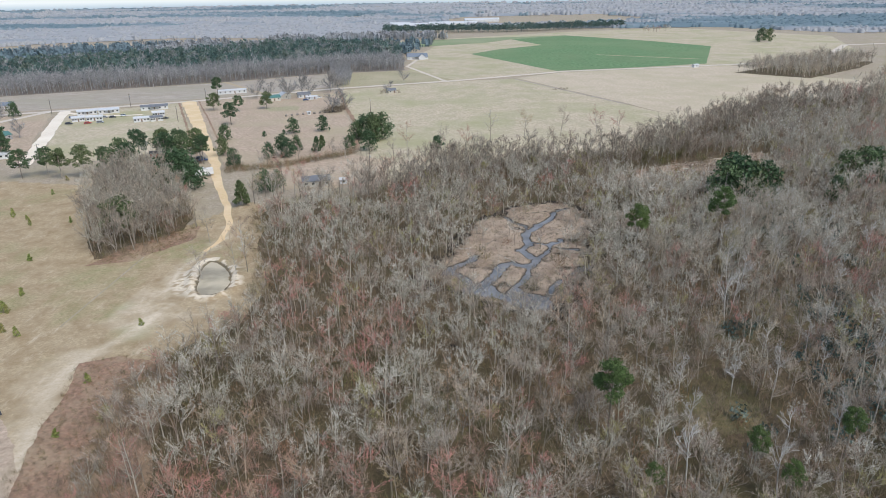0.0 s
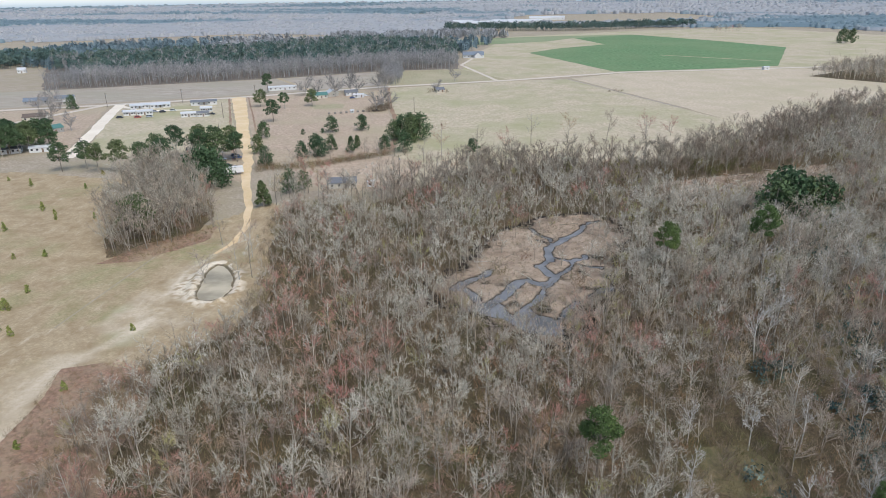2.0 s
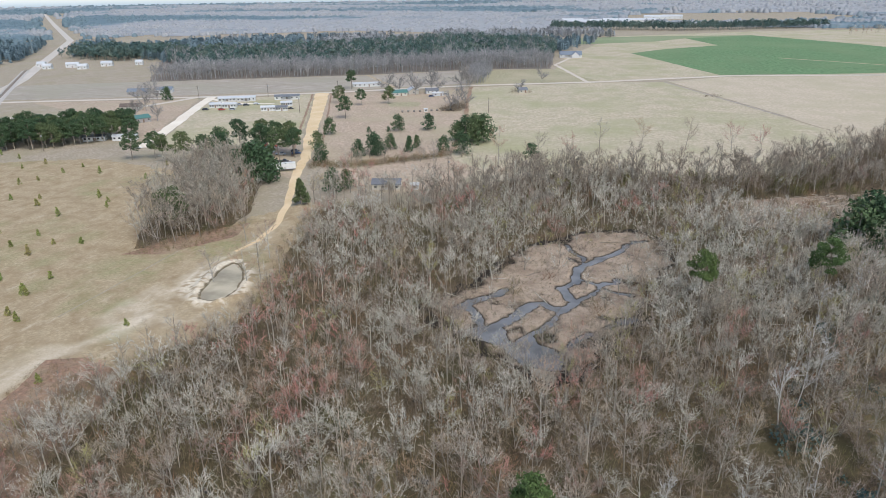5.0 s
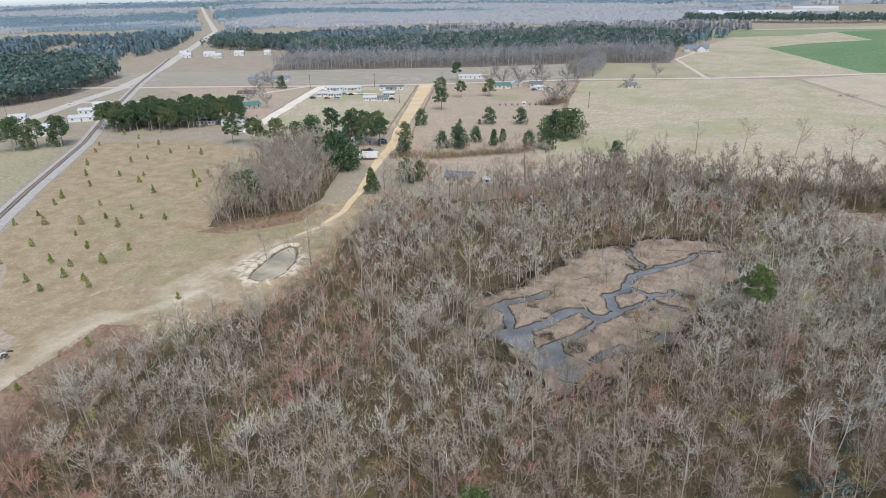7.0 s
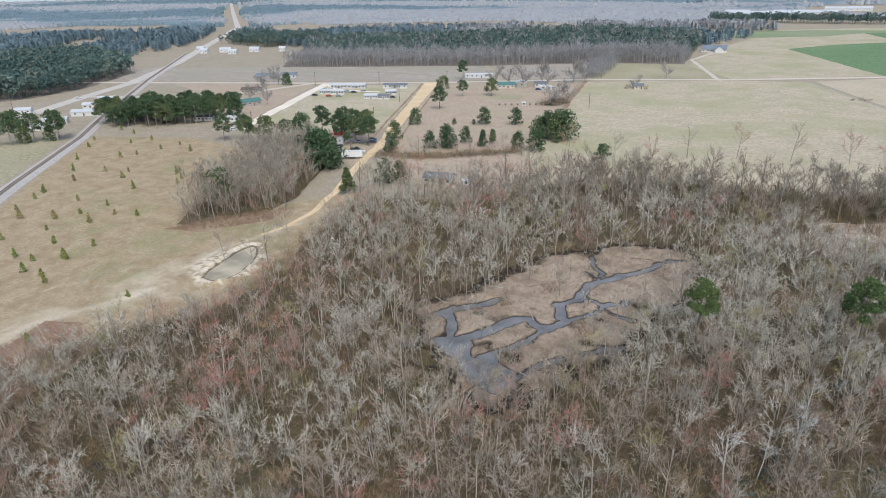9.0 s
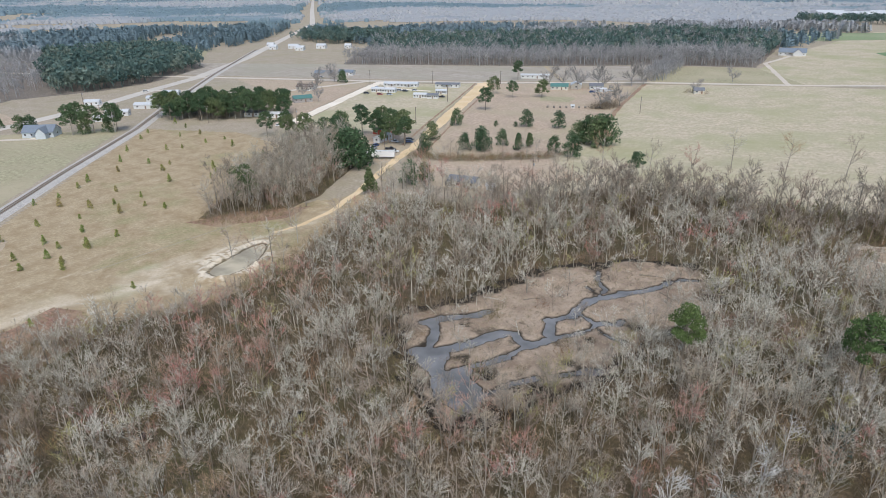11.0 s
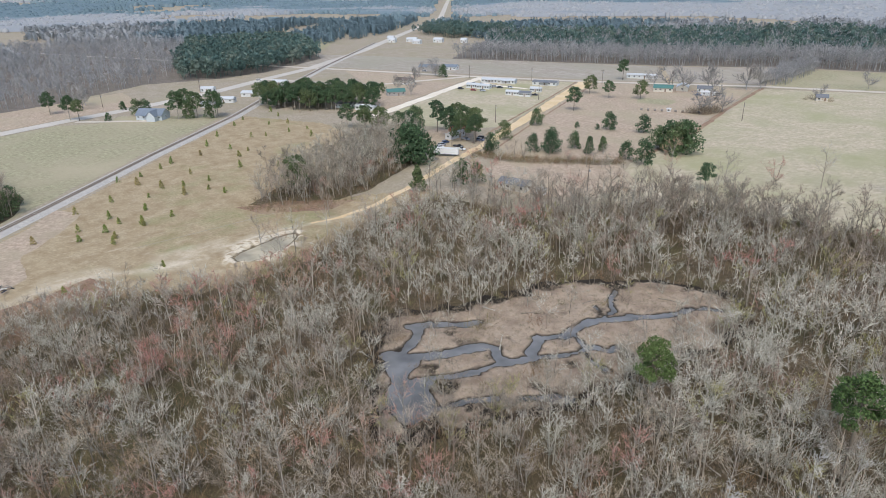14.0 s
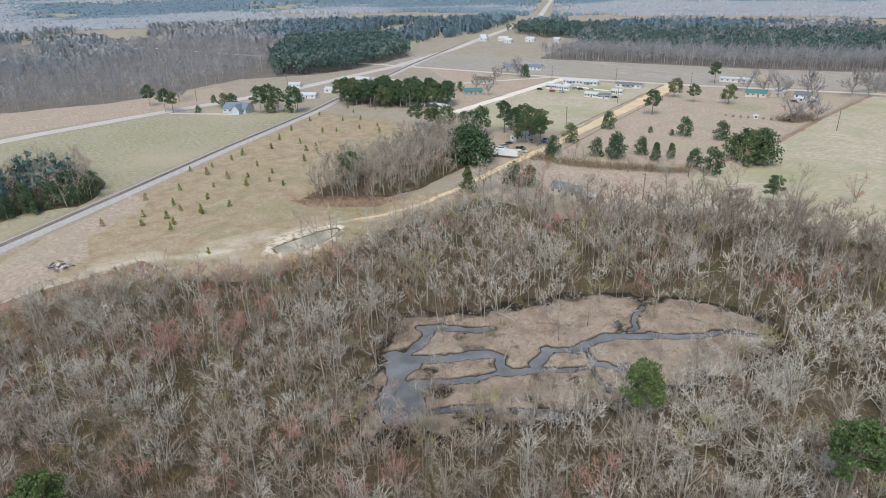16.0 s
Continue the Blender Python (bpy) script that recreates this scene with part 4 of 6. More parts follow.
SHAPES = ((10.5, 3.1, 0.32, 1), (11.5, 2.6, 0.38, 1), (8.5, 3.2, 0.22, 2), (12.5, 2.7, 0.40, 1), (7.5, 2.9, 0.18, 3), (12.0, 2.3, 0.36, 1), (10.0, 3.5, 0.28, 2), (11.5, 3.0, 0.42, 1))
bare = [crown_tree(100 + i, h, r, 13, lo, 5, 8, 0.049, st) for i, (h, r, lo, st) in enumerate(SHAPES)]
mid_bare = [crown_tree(110 + i, h, r * 0.95, 10, lo + 0.1, 4, 6, 0.082, st) for i, (h, r, lo, st) in enumerate(SHAPES)]
far_bare = [crown_tree(120 + i, h, r * 0.95, 8, lo + 0.1, 3, 5, 0.13, st) for i, (h, r, lo, st) in enumerate(SHAPES)]
NEAR = 230
protos = [plant_proto("bare_tree", t, (M_bark, M_twig), "leafless grey hardwood standing in the swamp", "tree", "swamp trees") for t in bare]
for i in range(NEAR):
    plant(protos[i % len(protos)], X[i], Y[i], rng.uniform(0, 360), size[i])
kinds = [(*joined(t), len(t[0][0])) for t in bare]
away = line_dist(X, Y, [(4, 6), (60, 50), (120, 120)])
away[:NEAR] = -1
for lo, hi, trees, label in ((0, 130, bare, "dense leafless grey and reddish swamp hardwoods"), (130, 225, mid_bare, "leafless swamp hardwoods beyond the marsh"), (225, 9e9, far_bare, "far leafless swamp hardwoods")):
    k = (away >= lo) & (away < hi)
    mass("swamp_woodland", [(*joined(t), len(t[0][0])) for t in trees], X[k], Y[k], size[k], rng.randint(0, len(trees), k.sum()), tone_map[k], M_wood, label, "woodland", 5)

# tall trees along the field edge
ex, ey = [], []
for (x1, y1), (x2, y2) in zip(FOREST[13:20], FOREST[14:21]):
    L = math.hypot(x2 - x1, y2 - y1)
    for k in range(int(L / 1.3)):
        s = rng.rand()
        ex.append(x1 + (x2 - x1) * s + rng.normal() * 6 + 3)
        ey.append(y1 + (y2 - y1) * s + rng.normal() * 7 - 6)
edge_kinds = [crown_tree(150 + i, h, r, 12, lo, 5, 6, 0.1, 1) for i, (h, r, lo) in enumerate(((15, 3.6, 0.42), (16.5, 3.2, 0.48), (13.5, 4.0, 0.36)))]
edge_kinds = [(*joined(t), len(t[0][0])) for t in edge_kinds]
mass("edge_trees", edge_kinds, ex, ey, rng.uniform(0.75, 1.2, len(ex)), rng.randint(0, 3, len(ex)), rng.choice((0.24, 0.27, 0.3, 0.8), len(ex)), M_wood, "tall leafless trees along the pasture edge", "woodland", 15)
thicket = [shrub_mesh(90 + i, h, 3.2, 70, 0.12) for i, h in enumerate((4.0, 5.5))]
sx, sy = [], []
for (x1, y1), (x2, y2) in zip(FOREST[13:20], FOREST[14:21]):
    for k in range(int(math.hypot(x2 - x1, y2 - y1) * 2.4)):
        s = rng.rand()
        sx.append(x1 + (x2 - x1) * s + abs(rng.normal()) * 9)
        sy.append(y1 + (y2 - y1) * s - abs(rng.normal()) * 14)
mass("edge_thicket", thicket, sx, sy, rng.uniform(0.7, 1.4, len(sx)), rng.randint(0, 2, len(sx)), rng.choice((0.26, 0.3, 0.34, 0.8), len(sx)), M_shrub, "dark brown thicket below the pasture edge trees", "undergrowth", 16)

# bleached trees among the hardwoods
ghosts = [plant_proto("bleached_tree", crown_tree(170 + i, h, r, 13, 0.32, 4, 4, 0.085, 1), (M_pale, M_pale), "bleached pale tree with stubby bare limbs", "tree", "bleached trees") for i, (h, r) in enumerate(((14, 2.2), (12.5, 1.9)))]
X, Y = scatter([(48, 84), (84, 92), (150, 190), (130, 260), (84, 210), (62, 150), (30, 120)], 14, 81)
for x, y in zip(X, Y):
    plant(ghosts[rng.randint(2)], x, y, rng.uniform(0, 360), rng.uniform(0.75, 1.15))

# undergrowth
shrubs = [shrub_mesh(i, h, w, 48, 0.055) for i, (h, w) in enumerate(((2.6, 2.1), (3.4, 2.2), (1.8, 2.3)))]
X, Y = scatter(NEAR_WOOD, 3.2, 7)
ok = inside(X, Y, FOREST) & (pond_dist(X, Y) > 5)
md = line_dist(X, Y, MARSH, True) * np.where(inside(X, Y, MARSH), -1, 1)
ok &= ((md > -1) | (X + 0.8 * Y < 150) | (rng.rand(len(X)) < 0.12)) & (creek_dist(X, Y) > 1.0) & ((Y < 200) | (rng.rand(len(X)) < 0.55))
X, Y = X[ok], Y[ok]
mass("undergrowth", shrubs, X, Y, rng.uniform(0.7, 1.9, len(X)), rng.randint(0, 3, len(X)), rng.rand(len(X)), M_shrub, "tangled brown undergrowth on the swamp floor", "undergrowth", 6)
for name, poly, gap, sz, label in (
        ("brush", [(-87, 135), (-77, 141), (-62, 138), (-54, 110), (-48, 84), (-76, 80), (-79, 100), (-82, 118)], 1.5, (0.2, 0.55), "russet dead brush beside the sandy track"),
        ("brush", [(-117, 195), (-106, 198), (-97, 209), (-91, 221), (-95, 232), (-104, 222), (-114, 207)], 1.6, (0.3, 0.7), "russet brush along the copse edge"),
        ("hedgerow", [(-113, 314), (-110, 308), (-90, 315), (-70, 330), (-52, 348), (-56, 354), (-74, 337), (-92, 322)], 1.7, (0.8, 1.5), "tangled bare hedgerow between the fields")):
    X, Y = scatter(poly, gap, 9)
    mass(name, shrubs, X, Y, rng.uniform(*sz, len(X)), rng.randint(0, 3, len(X)), rng.uniform(0.45, 1, len(X)), M_shrub, label, "brush", 6)

# reed tussocks, drift logs and snags of the marsh
M_reed = plant_mat("dry_reeds", [(0.0, (0.48, 0.40, 0.31)), (0.6, (0.38, 0.31, 0.23)), (1.0, (0.29, 0.25, 0.16))], "tone")
tuss = [shrub_mesh(50 + i, 0.55, 0.9, 26, 0.07) for i in range(3)]
X, Y = scatter(MARSH, 1.25, 17)
ok = creek_dist(X, Y) > 0.5
X, Y = X[ok], Y[ok]
ob = mass("reed_tussocks", tuss, X, Y, rng.uniform(0.6, 1.5, len(X)), rng.randint(0, 3, len(X)), rng.rand(len(X)), M_reed, "low tan reed tussocks on the marsh", "reeds", 18)
ob.location.z = 0.42
for x, y, rz, L in ((34, 246, 20, 7), (42, 236, -30, 6), (14, 214, 50, 5), (6, 208, 10, 6), (40, 222, 70, 5), (30, 172, -20, 5), (47, 212, 35, 6), (38, 200, -60, 4), (20, 230, 80, 5), (0, 200, 30, 5), (55, 246, 15, 6), (10, 222, -15, 4)):
    log = thing("fallen_log", pose(x, y, 0.62, 0, 0, rz), "bleached fallen log lying on the marsh", "log", "drift logs")
    tr = [cone_tube((-L / 2, 0, 0), (0, 0.15, 0.05), 0.2, 0.16, 6), cone_tube((0, 0.15, 0.05), (L / 2, -0.1, 0.0), 0.16, 0.06, 6)]
    tr += [cone_tube((L * k, 0.05, 0.05), (L * k + 0.7, s * 1.1, 0.5), 0.06, 0.02, 4) for k, s in ((0.1, 1), (0.25, -1), (0.36, 1))]
    part("log_stem", np_mesh("log_stem", *joined(tr), M_bark), None, log)

def fallen_branch(seed, n=16):
    """A bleached branch lying flat with its broken side twigs."""
    r = np.random.RandomState(seed)
    stem = cone_tube((-2.2, 0, 0.1), (2.2, 0.2, 0.25), 0.11, 0.03, 4)
    u = r.rand(n)
    at = np.stack([-1.8 + 4.0 * u, 0.1 * u, 0.12 + 0.12 * u], 1)
    way = unit(np.stack([0.7 + r.rand(n), r.normal(size=n) * 1.1, 0.35 * r.rand(n)], 1))
    return joined([stem, slivers(r, at, way, 0.5 + 1.3 * r.rand(n), 0.075)])


branches = [fallen_branch(600 + i) for i in range(4)]
X1, Y1 = scatter(MARSH, 6.0, 601)
X2, Y2 = scatter(WET_CLEARING, 4.0, 602)
X3, Y3 = scatter([(48, 190), (80, 190), (90, 260), (55, 262)], 6.0, 603)
X, Y = np.concatenate([X1, X2, X3]), np.concatenate([Y1, Y2, Y3])
ok = (creek_dist(X, Y) > -0.4) & (rng.rand(len(X)) < np.where(inside(X, Y, MARSH), np.clip(0.75 - line_dist(X, Y, MARSH, True) * 0.05, 0.12, 1), 0.8))
X, Y = X[ok], Y[ok]
ob = mass("fallen_branches", branches, X, Y, rng.uniform(0.6, 1.5, len(X)), rng.randint(0, 4, len(X)), rng.choice((0.0, 0.06, 0.42, 0.12), len(X)), M_wood, "bleached fallen branches strewn over the marsh", "deadwood", 604)
ob.location.z = 0.35

ever = [tufts(np.random.RandomState(70 + i), np.array((0, 0, 1.0)), 1.5, 60, 0.5) for i in range(3)]
X, Y = scatter([(52, 88), (95, 110), (125, 170), (140, 240), (100, 235), (78, 180), (60, 130)], 4.6, 27)
ok = soft_noise(X, Y, 14, 28) > 0.5
mass("evergreen_undergrowth", ever, X[ok], Y[ok], rng.uniform(0.8, 1.7, ok.sum()), rng.randint(0, 3, ok.sum()), rng.rand(ok.sum()), M_needle_haze, "dark green shrubs under the bare trees", "undergrowth", 29)

ex, ey = [], []
for (x1, y1), (x2, y2) in zip(FOREST[:12], FOREST[1:13]):
    for k in range(int(math.hypot(x2 - x1, y2 - y1) * 2.2)):
        s = rng.rand()
        ex.append(x1 + (x2 - x1) * s + rng.normal() * 2.5)
        ey.append(y1 + (y2 - y1) * s + rng.normal() * 2.5)
mass("edge_scrub", shrubs, ex, ey, rng.uniform(0.3, 1.2, len(ex)), rng.randint(0, 3, len(ex)), rng.rand(len(ex)), M_shrub, "scrub and saplings along the wood's edge", "undergrowth", 33)

for poly in ([(44, 110), (57, 105), (69, 110), (72, 122), (62, 132), (48, 128)], [(-15, 112), (2, 106), (12, 116), (4, 128), (-10, 125)], [(-34, 128), (-20, 132), (-16, 146), (-30, 148)]):
    X, Y = scatter(poly, 2.4, 83)
    mass("olive_scrub", shrubs, X, Y, rng.uniform(0.4, 0.9, len(X)), rng.randint(0, 3, len(X)), rng.uniform(0.68, 0.86, len(X)), M_shrub, "low olive green scrub in a damp hollow", "undergrowth", 84)

# copse of bare trees
X, Y = scatter(COPSE, 3.9, 3)
front = line_dist(X, Y, COPSE[:6]) < 6
for x, y in zip(X[front], Y[front]):
    plant(protos[rng.randint(8)], x, y, rng.uniform(0, 360), rng.uniform(0.9, 1.45), "leafless grey hardwood at the copse edge")
X, Y = X[~front], Y[~front]
mass("copse_trees", [(*joined(mid_bare[k]), len(mid_bare[k][0][0])) for k in (0, 1, 2, 3, 6, 7)], X, Y, rng.uniform(1.1, 1.6, len(X)), rng.randint(0, 6, len(X)), rng.choice((0.12, 0.18, 0.22, 0.27, 0.34, 0.54), len(X)), M_wood, "tall leafless grey hardwoods of the copse", "woodland", 12)
X, Y = scatter(COPSE, 2.6, 8)
mass("copse_undergrowth", shrubs, X, Y, rng.uniform(0.7, 1.5, len(X)), rng.randint(0, 3, len(X)), rng.rand(len(X)), M_shrub, "tangled undergrowth in the copse", "undergrowth", 6)

# tall bare trees at the pond, along the yard and in the hedge
for x, y, s in ((-75, 184, 1.15), (-65, 186, 1.3), (-63, 190, 1.15), (-69, 205, 1.2), (-59, 213, 1.35), (-62, 219, 1.2), (-47, 264, 1.5), (-40, 275, 1.4), (-29, 284, 1.5), (-28, 304, 1.4), (-25, 340, 1.5),
                (-80, 270, 1.3), (-74, 277, 1.35), (-66, 279, 1.2), (-58, 282, 1.3), (-8, 352, 1.4), (6, 366, 1.5), (20, 375, 1.45), (40, 385, 1.5), (62, 390, 1.55), (85, 398, 1.5), (100, 408, 1.4), (-84, 215, 1.2), (-95, 232, 1.3)):
    plant(protos[rng.randint(len(protos))], x, y, rng.uniform(0, 360), s, "tall leafless hardwood at the wood's edge")
shade = [plant_proto("shade_tree", crown_tree(140 + i, h, s, 18, 0.28, 6, 9, 0.2, 2), (M_bark_dark, M_bark_dark), "large leafless shade tree near the houses", "tree", "shade trees") for i, (h, s) in enumerate(((13, 5.6), (12, 5.0)))]
for x, y, s in ((-156, 551, 1.6), (-144, 557, 1.7), (-131, 563, 1.5), (-138, 540, 1.5), (-124, 556, 1.4), (-86, 484, 1.2), (-90, 478, 1.1), (-83, 492, 1.2), (-165, 545, 1.3), (-110, 578, 1.5), (-106, 590, 1.4), (-112, 600, 1.3),
                (-302, 425, 1.1), (-290, 400, 1.0), (-268, 395, 1.0), (-330, 470, 1.2), (-344, 478, 1.1), (-340, 460, 1.0), (-60, 575, 0.8), (-52, 640, 1.0), (-400, 210, 1.1), (-385, 205, 1.2)):
    plant(shade[rng.randint(2)], x, y, rng.uniform(0, 360), s)

for i in range(16):
    s = rng.rand()
    plant(protos[rng.randint(len(protos))], -110 + 68 * s + rng.normal() * 1.5, 311 + 36 * s + rng.normal() * 2, rng.uniform(0, 360), rng.uniform(0.7, 1.05), "leafless tree in the hedgerow")
for i in range(24):
    x = rng.uniform(-84, -34)
    plant(protos[(1, 5, 3)[i % 3]], x, 268 + 0.35 * (x + 60) + rng.normal() * 4, rng.uniform(0, 360), rng.uniform(0.9, 1.4), "slender leafless tree before the house yard")

# evergreens
pines = [plant_proto("pine", pine_tree(200 + i, h, w, b, 22, 105, 0.5, 0.0, 0.33, 0.55), (M_bark, M_needle), "tall dark green pine with a bare trunk", "tree", "field pines")
         for i, (h, w, b) in enumerate(((15, 5.2, 0.40), (16, 4.8, 0.45), (13, 5.6, 0.28)))]
bushy = [plant_proto("evergreen", pine_tree(210 + i, h, w, 0.12, 18, 74, 0.55, c), (M_bark, M_needle), "dense dark evergreen tree", "tree", "evergreens")
         for i, (h, w, c) in enumerate(((10, 4.4, 0.3), (9, 3.0, 0.85)))]
big = [plant_proto("evergreen", pine_tree(220, 17, 11.5, 0.1, 36, 130, 0.95, 0.2), (M_bark, M_needle), "broad dark evergreen towering over the copse", "tree", "evergreens")]
swamp_pines = [plant_proto("pine", pine_tree(205 + i, h, 3.7, 0.62, 20, 240, 0.3, 0.0, 0.34, 0.6), (M_bark, M_swamp_pine), "bright green pine rising out of the bare swamp trees", "tree", "swamp pines") for i, h in enumerate((19.5, 18.5))]
for i, (x, y, s) in enumerate(((58.5, 197.0, 0.98), (31.6, 108.4, 0.98), (88.3, 208.2, 1.12), (55.5, 100, 0.55), (58, 92, 0.5), (35.7, 92.6, 0.46), (74, 104.5, 0.58))):
    plant(swamp_pines[i % 2], x, y, rng.uniform(0, 360), s)
young = [plant_proto("pine_sapling", pine_tree(230 + i, h, w, 0.06, 12, 16, 0.36, 0.85), (M_bark, M_young), "young green pine sapling in dry grass", "sapling", "planted saplings")
         for i, (h, w) in enumerate(((3.2, 1.1), (2.7, 0.9)))]
PINES_FIELD_TREES = [(-181, 489, 1.0), (-149, 432, 1.15), (-160, 483, 0.8), (-143, 495, 1.0), (-203, 560, 0.9)]
for x, y, s in PINES_FIELD_TREES:
    plant(pines[rng.randint(3)], x, y, rng.uniform(0, 360), s * rng.uniform(0.93, 1.08))
PINES_YARD = [(-206, 301, 0.9), (-197, 307, 0.9), (-186, 300, 0.9), (-177, 304, 1.0), (-170, 312, 1.0), (-165, 318, 1.1), (-163, 332, 1.1), (-157, 308, 1.0), (-152, 336, 1.1), (-147, 327, 1.15), (-142, 334, 1.15), (-137, 326, 1.1), (-131, 331, 1.1), (-128, 327, 1.0)]
for x, y, s in PINES_YARD:
    plant(pines[rng.randint(3)], x, y, rng.uniform(0, 360), s * rng.uniform(0.93, 1.08))
PINES_HEDGE = [(-118, 221, 1.15), (-123, 227, 0.9), (-9, 339, 0.7)]
for x, y, s in PINES_HEDGE:
    plant(pines[rng.randint(3)], x, y, rng.uniform(0, 360), s * rng.uniform(0.93, 1.08))
PINES_BLUE_HOUSE = [(-303, 240, 1.1), (-298, 250, 1.1), (-290, 258, 1.1), (-348, 189, 1.0), (-343, 193, 0.9), (-379, 184, 1.0), (-295, 262, 1.0), (-318, 250, 1.1)]
for x, y, s in PINES_BLUE_HOUSE:
    plant(pines[rng.randint(3)], x, y, rng.uniform(0, 360), s * rng.uniform(0.93, 1.08))
EVERGREENS_FIELD_TREES = [(-136, 383, 1.1, 0), (-116, 394, 0.35, 0), (470, 1084, 2.0, 0), (485, 1090, 2.0, 0), (-294, 388, 0.7, 0), (-320, 470, 1.0, 0)]
for x, y, s, k in EVERGREENS_FIELD_TREES:
    plant(bushy[k], x, y, rng.uniform(0, 360), s * rng.uniform(0.93, 1.08))
EVERGREENS_HEDGE = [(-124, 345, 1.0, 0), (-105, 398, 0.35, 0), (-100, 402, 1.0, 0), (-83, 409, 0.95, 0), (-54, 386, 1.4, 0), (-47, 380, 1.55, 0), (-43, 384, 1.5, 0), (-50, 392, 1.4, 0), (-58, 383, 1.1, 0), (-92, 344, 1.15, 0), (-88, 340, 1.1, 0), (-97, 337, 0.9, 0), (-87, 356, 0.9, 0), (-75, 352, 1.0, 1), (-74, 361, 0.8, 1), (-58, 357, 0.9, 0), (-47, 355, 1.1, 0), (-111, 322, 0.9, 0), (-108, 318, 0.7, 0), (-86, 257, 1.2, 1)]
for x, y, s, k in EVERGREENS_HEDGE:
    plant(bushy[k], x, y, rng.uniform(0, 360), s * rng.uniform(0.93, 1.08))
EVERGREENS_HEDGE_MORE = [(-82, 277, 1.0, 0), (-78, 282, 0.9, 0)]
for x, y, s, k in EVERGREENS_HEDGE_MORE:
    plant(bushy[k], x, y, rng.uniform(0, 360), s * rng.uniform(0.93, 1.08))
EVERGREENS_BLUE_HOUSE = [(-333, 225, 1.1, 0), (-329, 229, 1.1, 0), (-329, 206, 0.55, 0), (-361, 224, 0.6, 0), (-293, 256, 0.9, 0), (-299, 245, 0.9, 0)]
for x, y, s, k in EVERGREENS_BLUE_HOUSE:
    plant(bushy[k], x, y, rng.uniform(0, 360), s * rng.uniform(0.93, 1.08))
EVERGREENS_RAIL_WOOD = [(-157, 109, 0.6, 1), (-160, 108, 0.9, 0), (-164, 116, 1.0, 0), (-162, 122, 0.8, 0), (-168, 128, 0.9, 0), (-158, 100, 0.9, 0), (-166, 106, 1.1, 0), (-172, 122, 1.1, 0), (-178, 131, 0.8, 0)]
for x, y, s, k in EVERGREENS_RAIL_WOOD:
    plant(bushy[k], x, y, rng.uniform(0, 360), s * rng.uniform(0.93, 1.08))
EVERGREENS_SWAMP_EDGE = [(106, 252, 1.8, 0), (113, 254, 1.9, 0), (118, 257, 1.8, 0), (125, 259, 1.8, 0), (112, 262, 1.9, 0), (166, 276, 1.7, 0), (176, 282, 1.7, 0), (183, 286, 1.7, 0), (153, 260, 1.1, 0)]
for x, y, s, k in EVERGREENS_SWAMP_EDGE:
    plant(bushy[k], x, y, rng.uniform(0, 360), s * rng.uniform(0.93, 1.08))
plant(big[0], -121, 281, 0, 1)
SAPLINGS = [(-151, 147), (-130, 143), (-120, 141), (-128, 129), (-137, 155), (-157, 161), (-123, 150), (-110, 149), (-129, 156), (-122, 162), (-138, 168), (-153, 174), (-124, 173), (-80.5, 155), (-193, 192), (-162, 182), (-159, 190), (-147, 186),
            (-174, 176), (-186, 181), (-184, 171), (-175, 199), (-199, 199), (-159, 201), (-147, 196), (-204, 215), (-221, 225), (-206, 231), (-239, 238), (-260, 257), (-170, 220), (-189, 228), (-138, 199), (-196, 236), (-224, 251), (-221, 258)]
SAPLINGS += [(-247, 273), (-221, 272), (-267, 289), (-243, 283), (-220, 283), (-203, 276), (-283, 292), (-272, 268), (-80, 128), (-76, 109), (-121, 162), (-115, 151), (-146, 237), (-160, 234), (-165, 240), (-173, 244), (-182, 297), (-175, 274)]
for x, y in SAPLINGS:
    plant(young[rng.randint(2)], x, y, rng.uniform(0, 360), rng.uniform(0.75, 1.25))

# pine block beside the railway
X, Y = scatter([(-318, 300), (-300, 290), (-262, 316), (-243, 345), (-252, 362), (-283, 350), (-315, 330)], 6.0, 14)
for x, y in zip(X, Y):
    plant(pines[rng.randint(3)], x, y, rng.uniform(0, 360), rng.uniform(0.85, 1.05), "dark green pine in the dense block by the railway")

# woods farther off
thin = [thin_tree(300 + i, h, s) for i, (h, s) in enumerate(((15, 3.2), (17, 3.6), (13, 3.4)))]
far_pine = [plain_pine(320 + i, h, 4.0) for i, h in enumerate((14, 16))]


def far_wood(name, poly, gap, seed, kinds, mat, label, lo=0.8, hi=1.15, tones=(0, 1)):
    X, Y = scatter(poly, gap, seed)
    r = np.random.RandomState(seed)
    mass(name, kinds, X, Y, r.uniform(lo, hi, len(X)), r.randint(0, len(kinds), len(X)), r.uniform(*tones, len(X)), mat, label, "woodland", seed)


FRONT = [(-415, 562), (-228, 656), (-136, 720), (-59, 742), (-66, 800), (-150, 775), (-240, 710), (-425, 620)]
BACK = [(-425, 620), (-240, 710), (-150, 775), (-66, 800), (-90, 1000), (-259, 1087), (-376, 936), (-560, 760)]
far_wood("treeline", FRONT, 5.5, 40, thin, M_far_bare_haze, "grey leafless treeline beyond the brown field", 0.9, 1.3)
far_wood("pine_wood", BACK, 9.5, 41, far_pine, M_needle_haze, "dark green pine wood behind the treeline")
far_wood("treeline", BACK, 14, 42, thin, M_far_bare_haze, "leafless trees among the pines", 0.9, 1.25)
far_wood("pine_wood", [(-470, 300), (-454, 340), (-465, 380), (-520, 470), (-640, 520), (-740, 540), (-760, 420), (-560, 330)], 7, 43, far_pine, M_needle_haze, "dark green pine wood beside the highway")
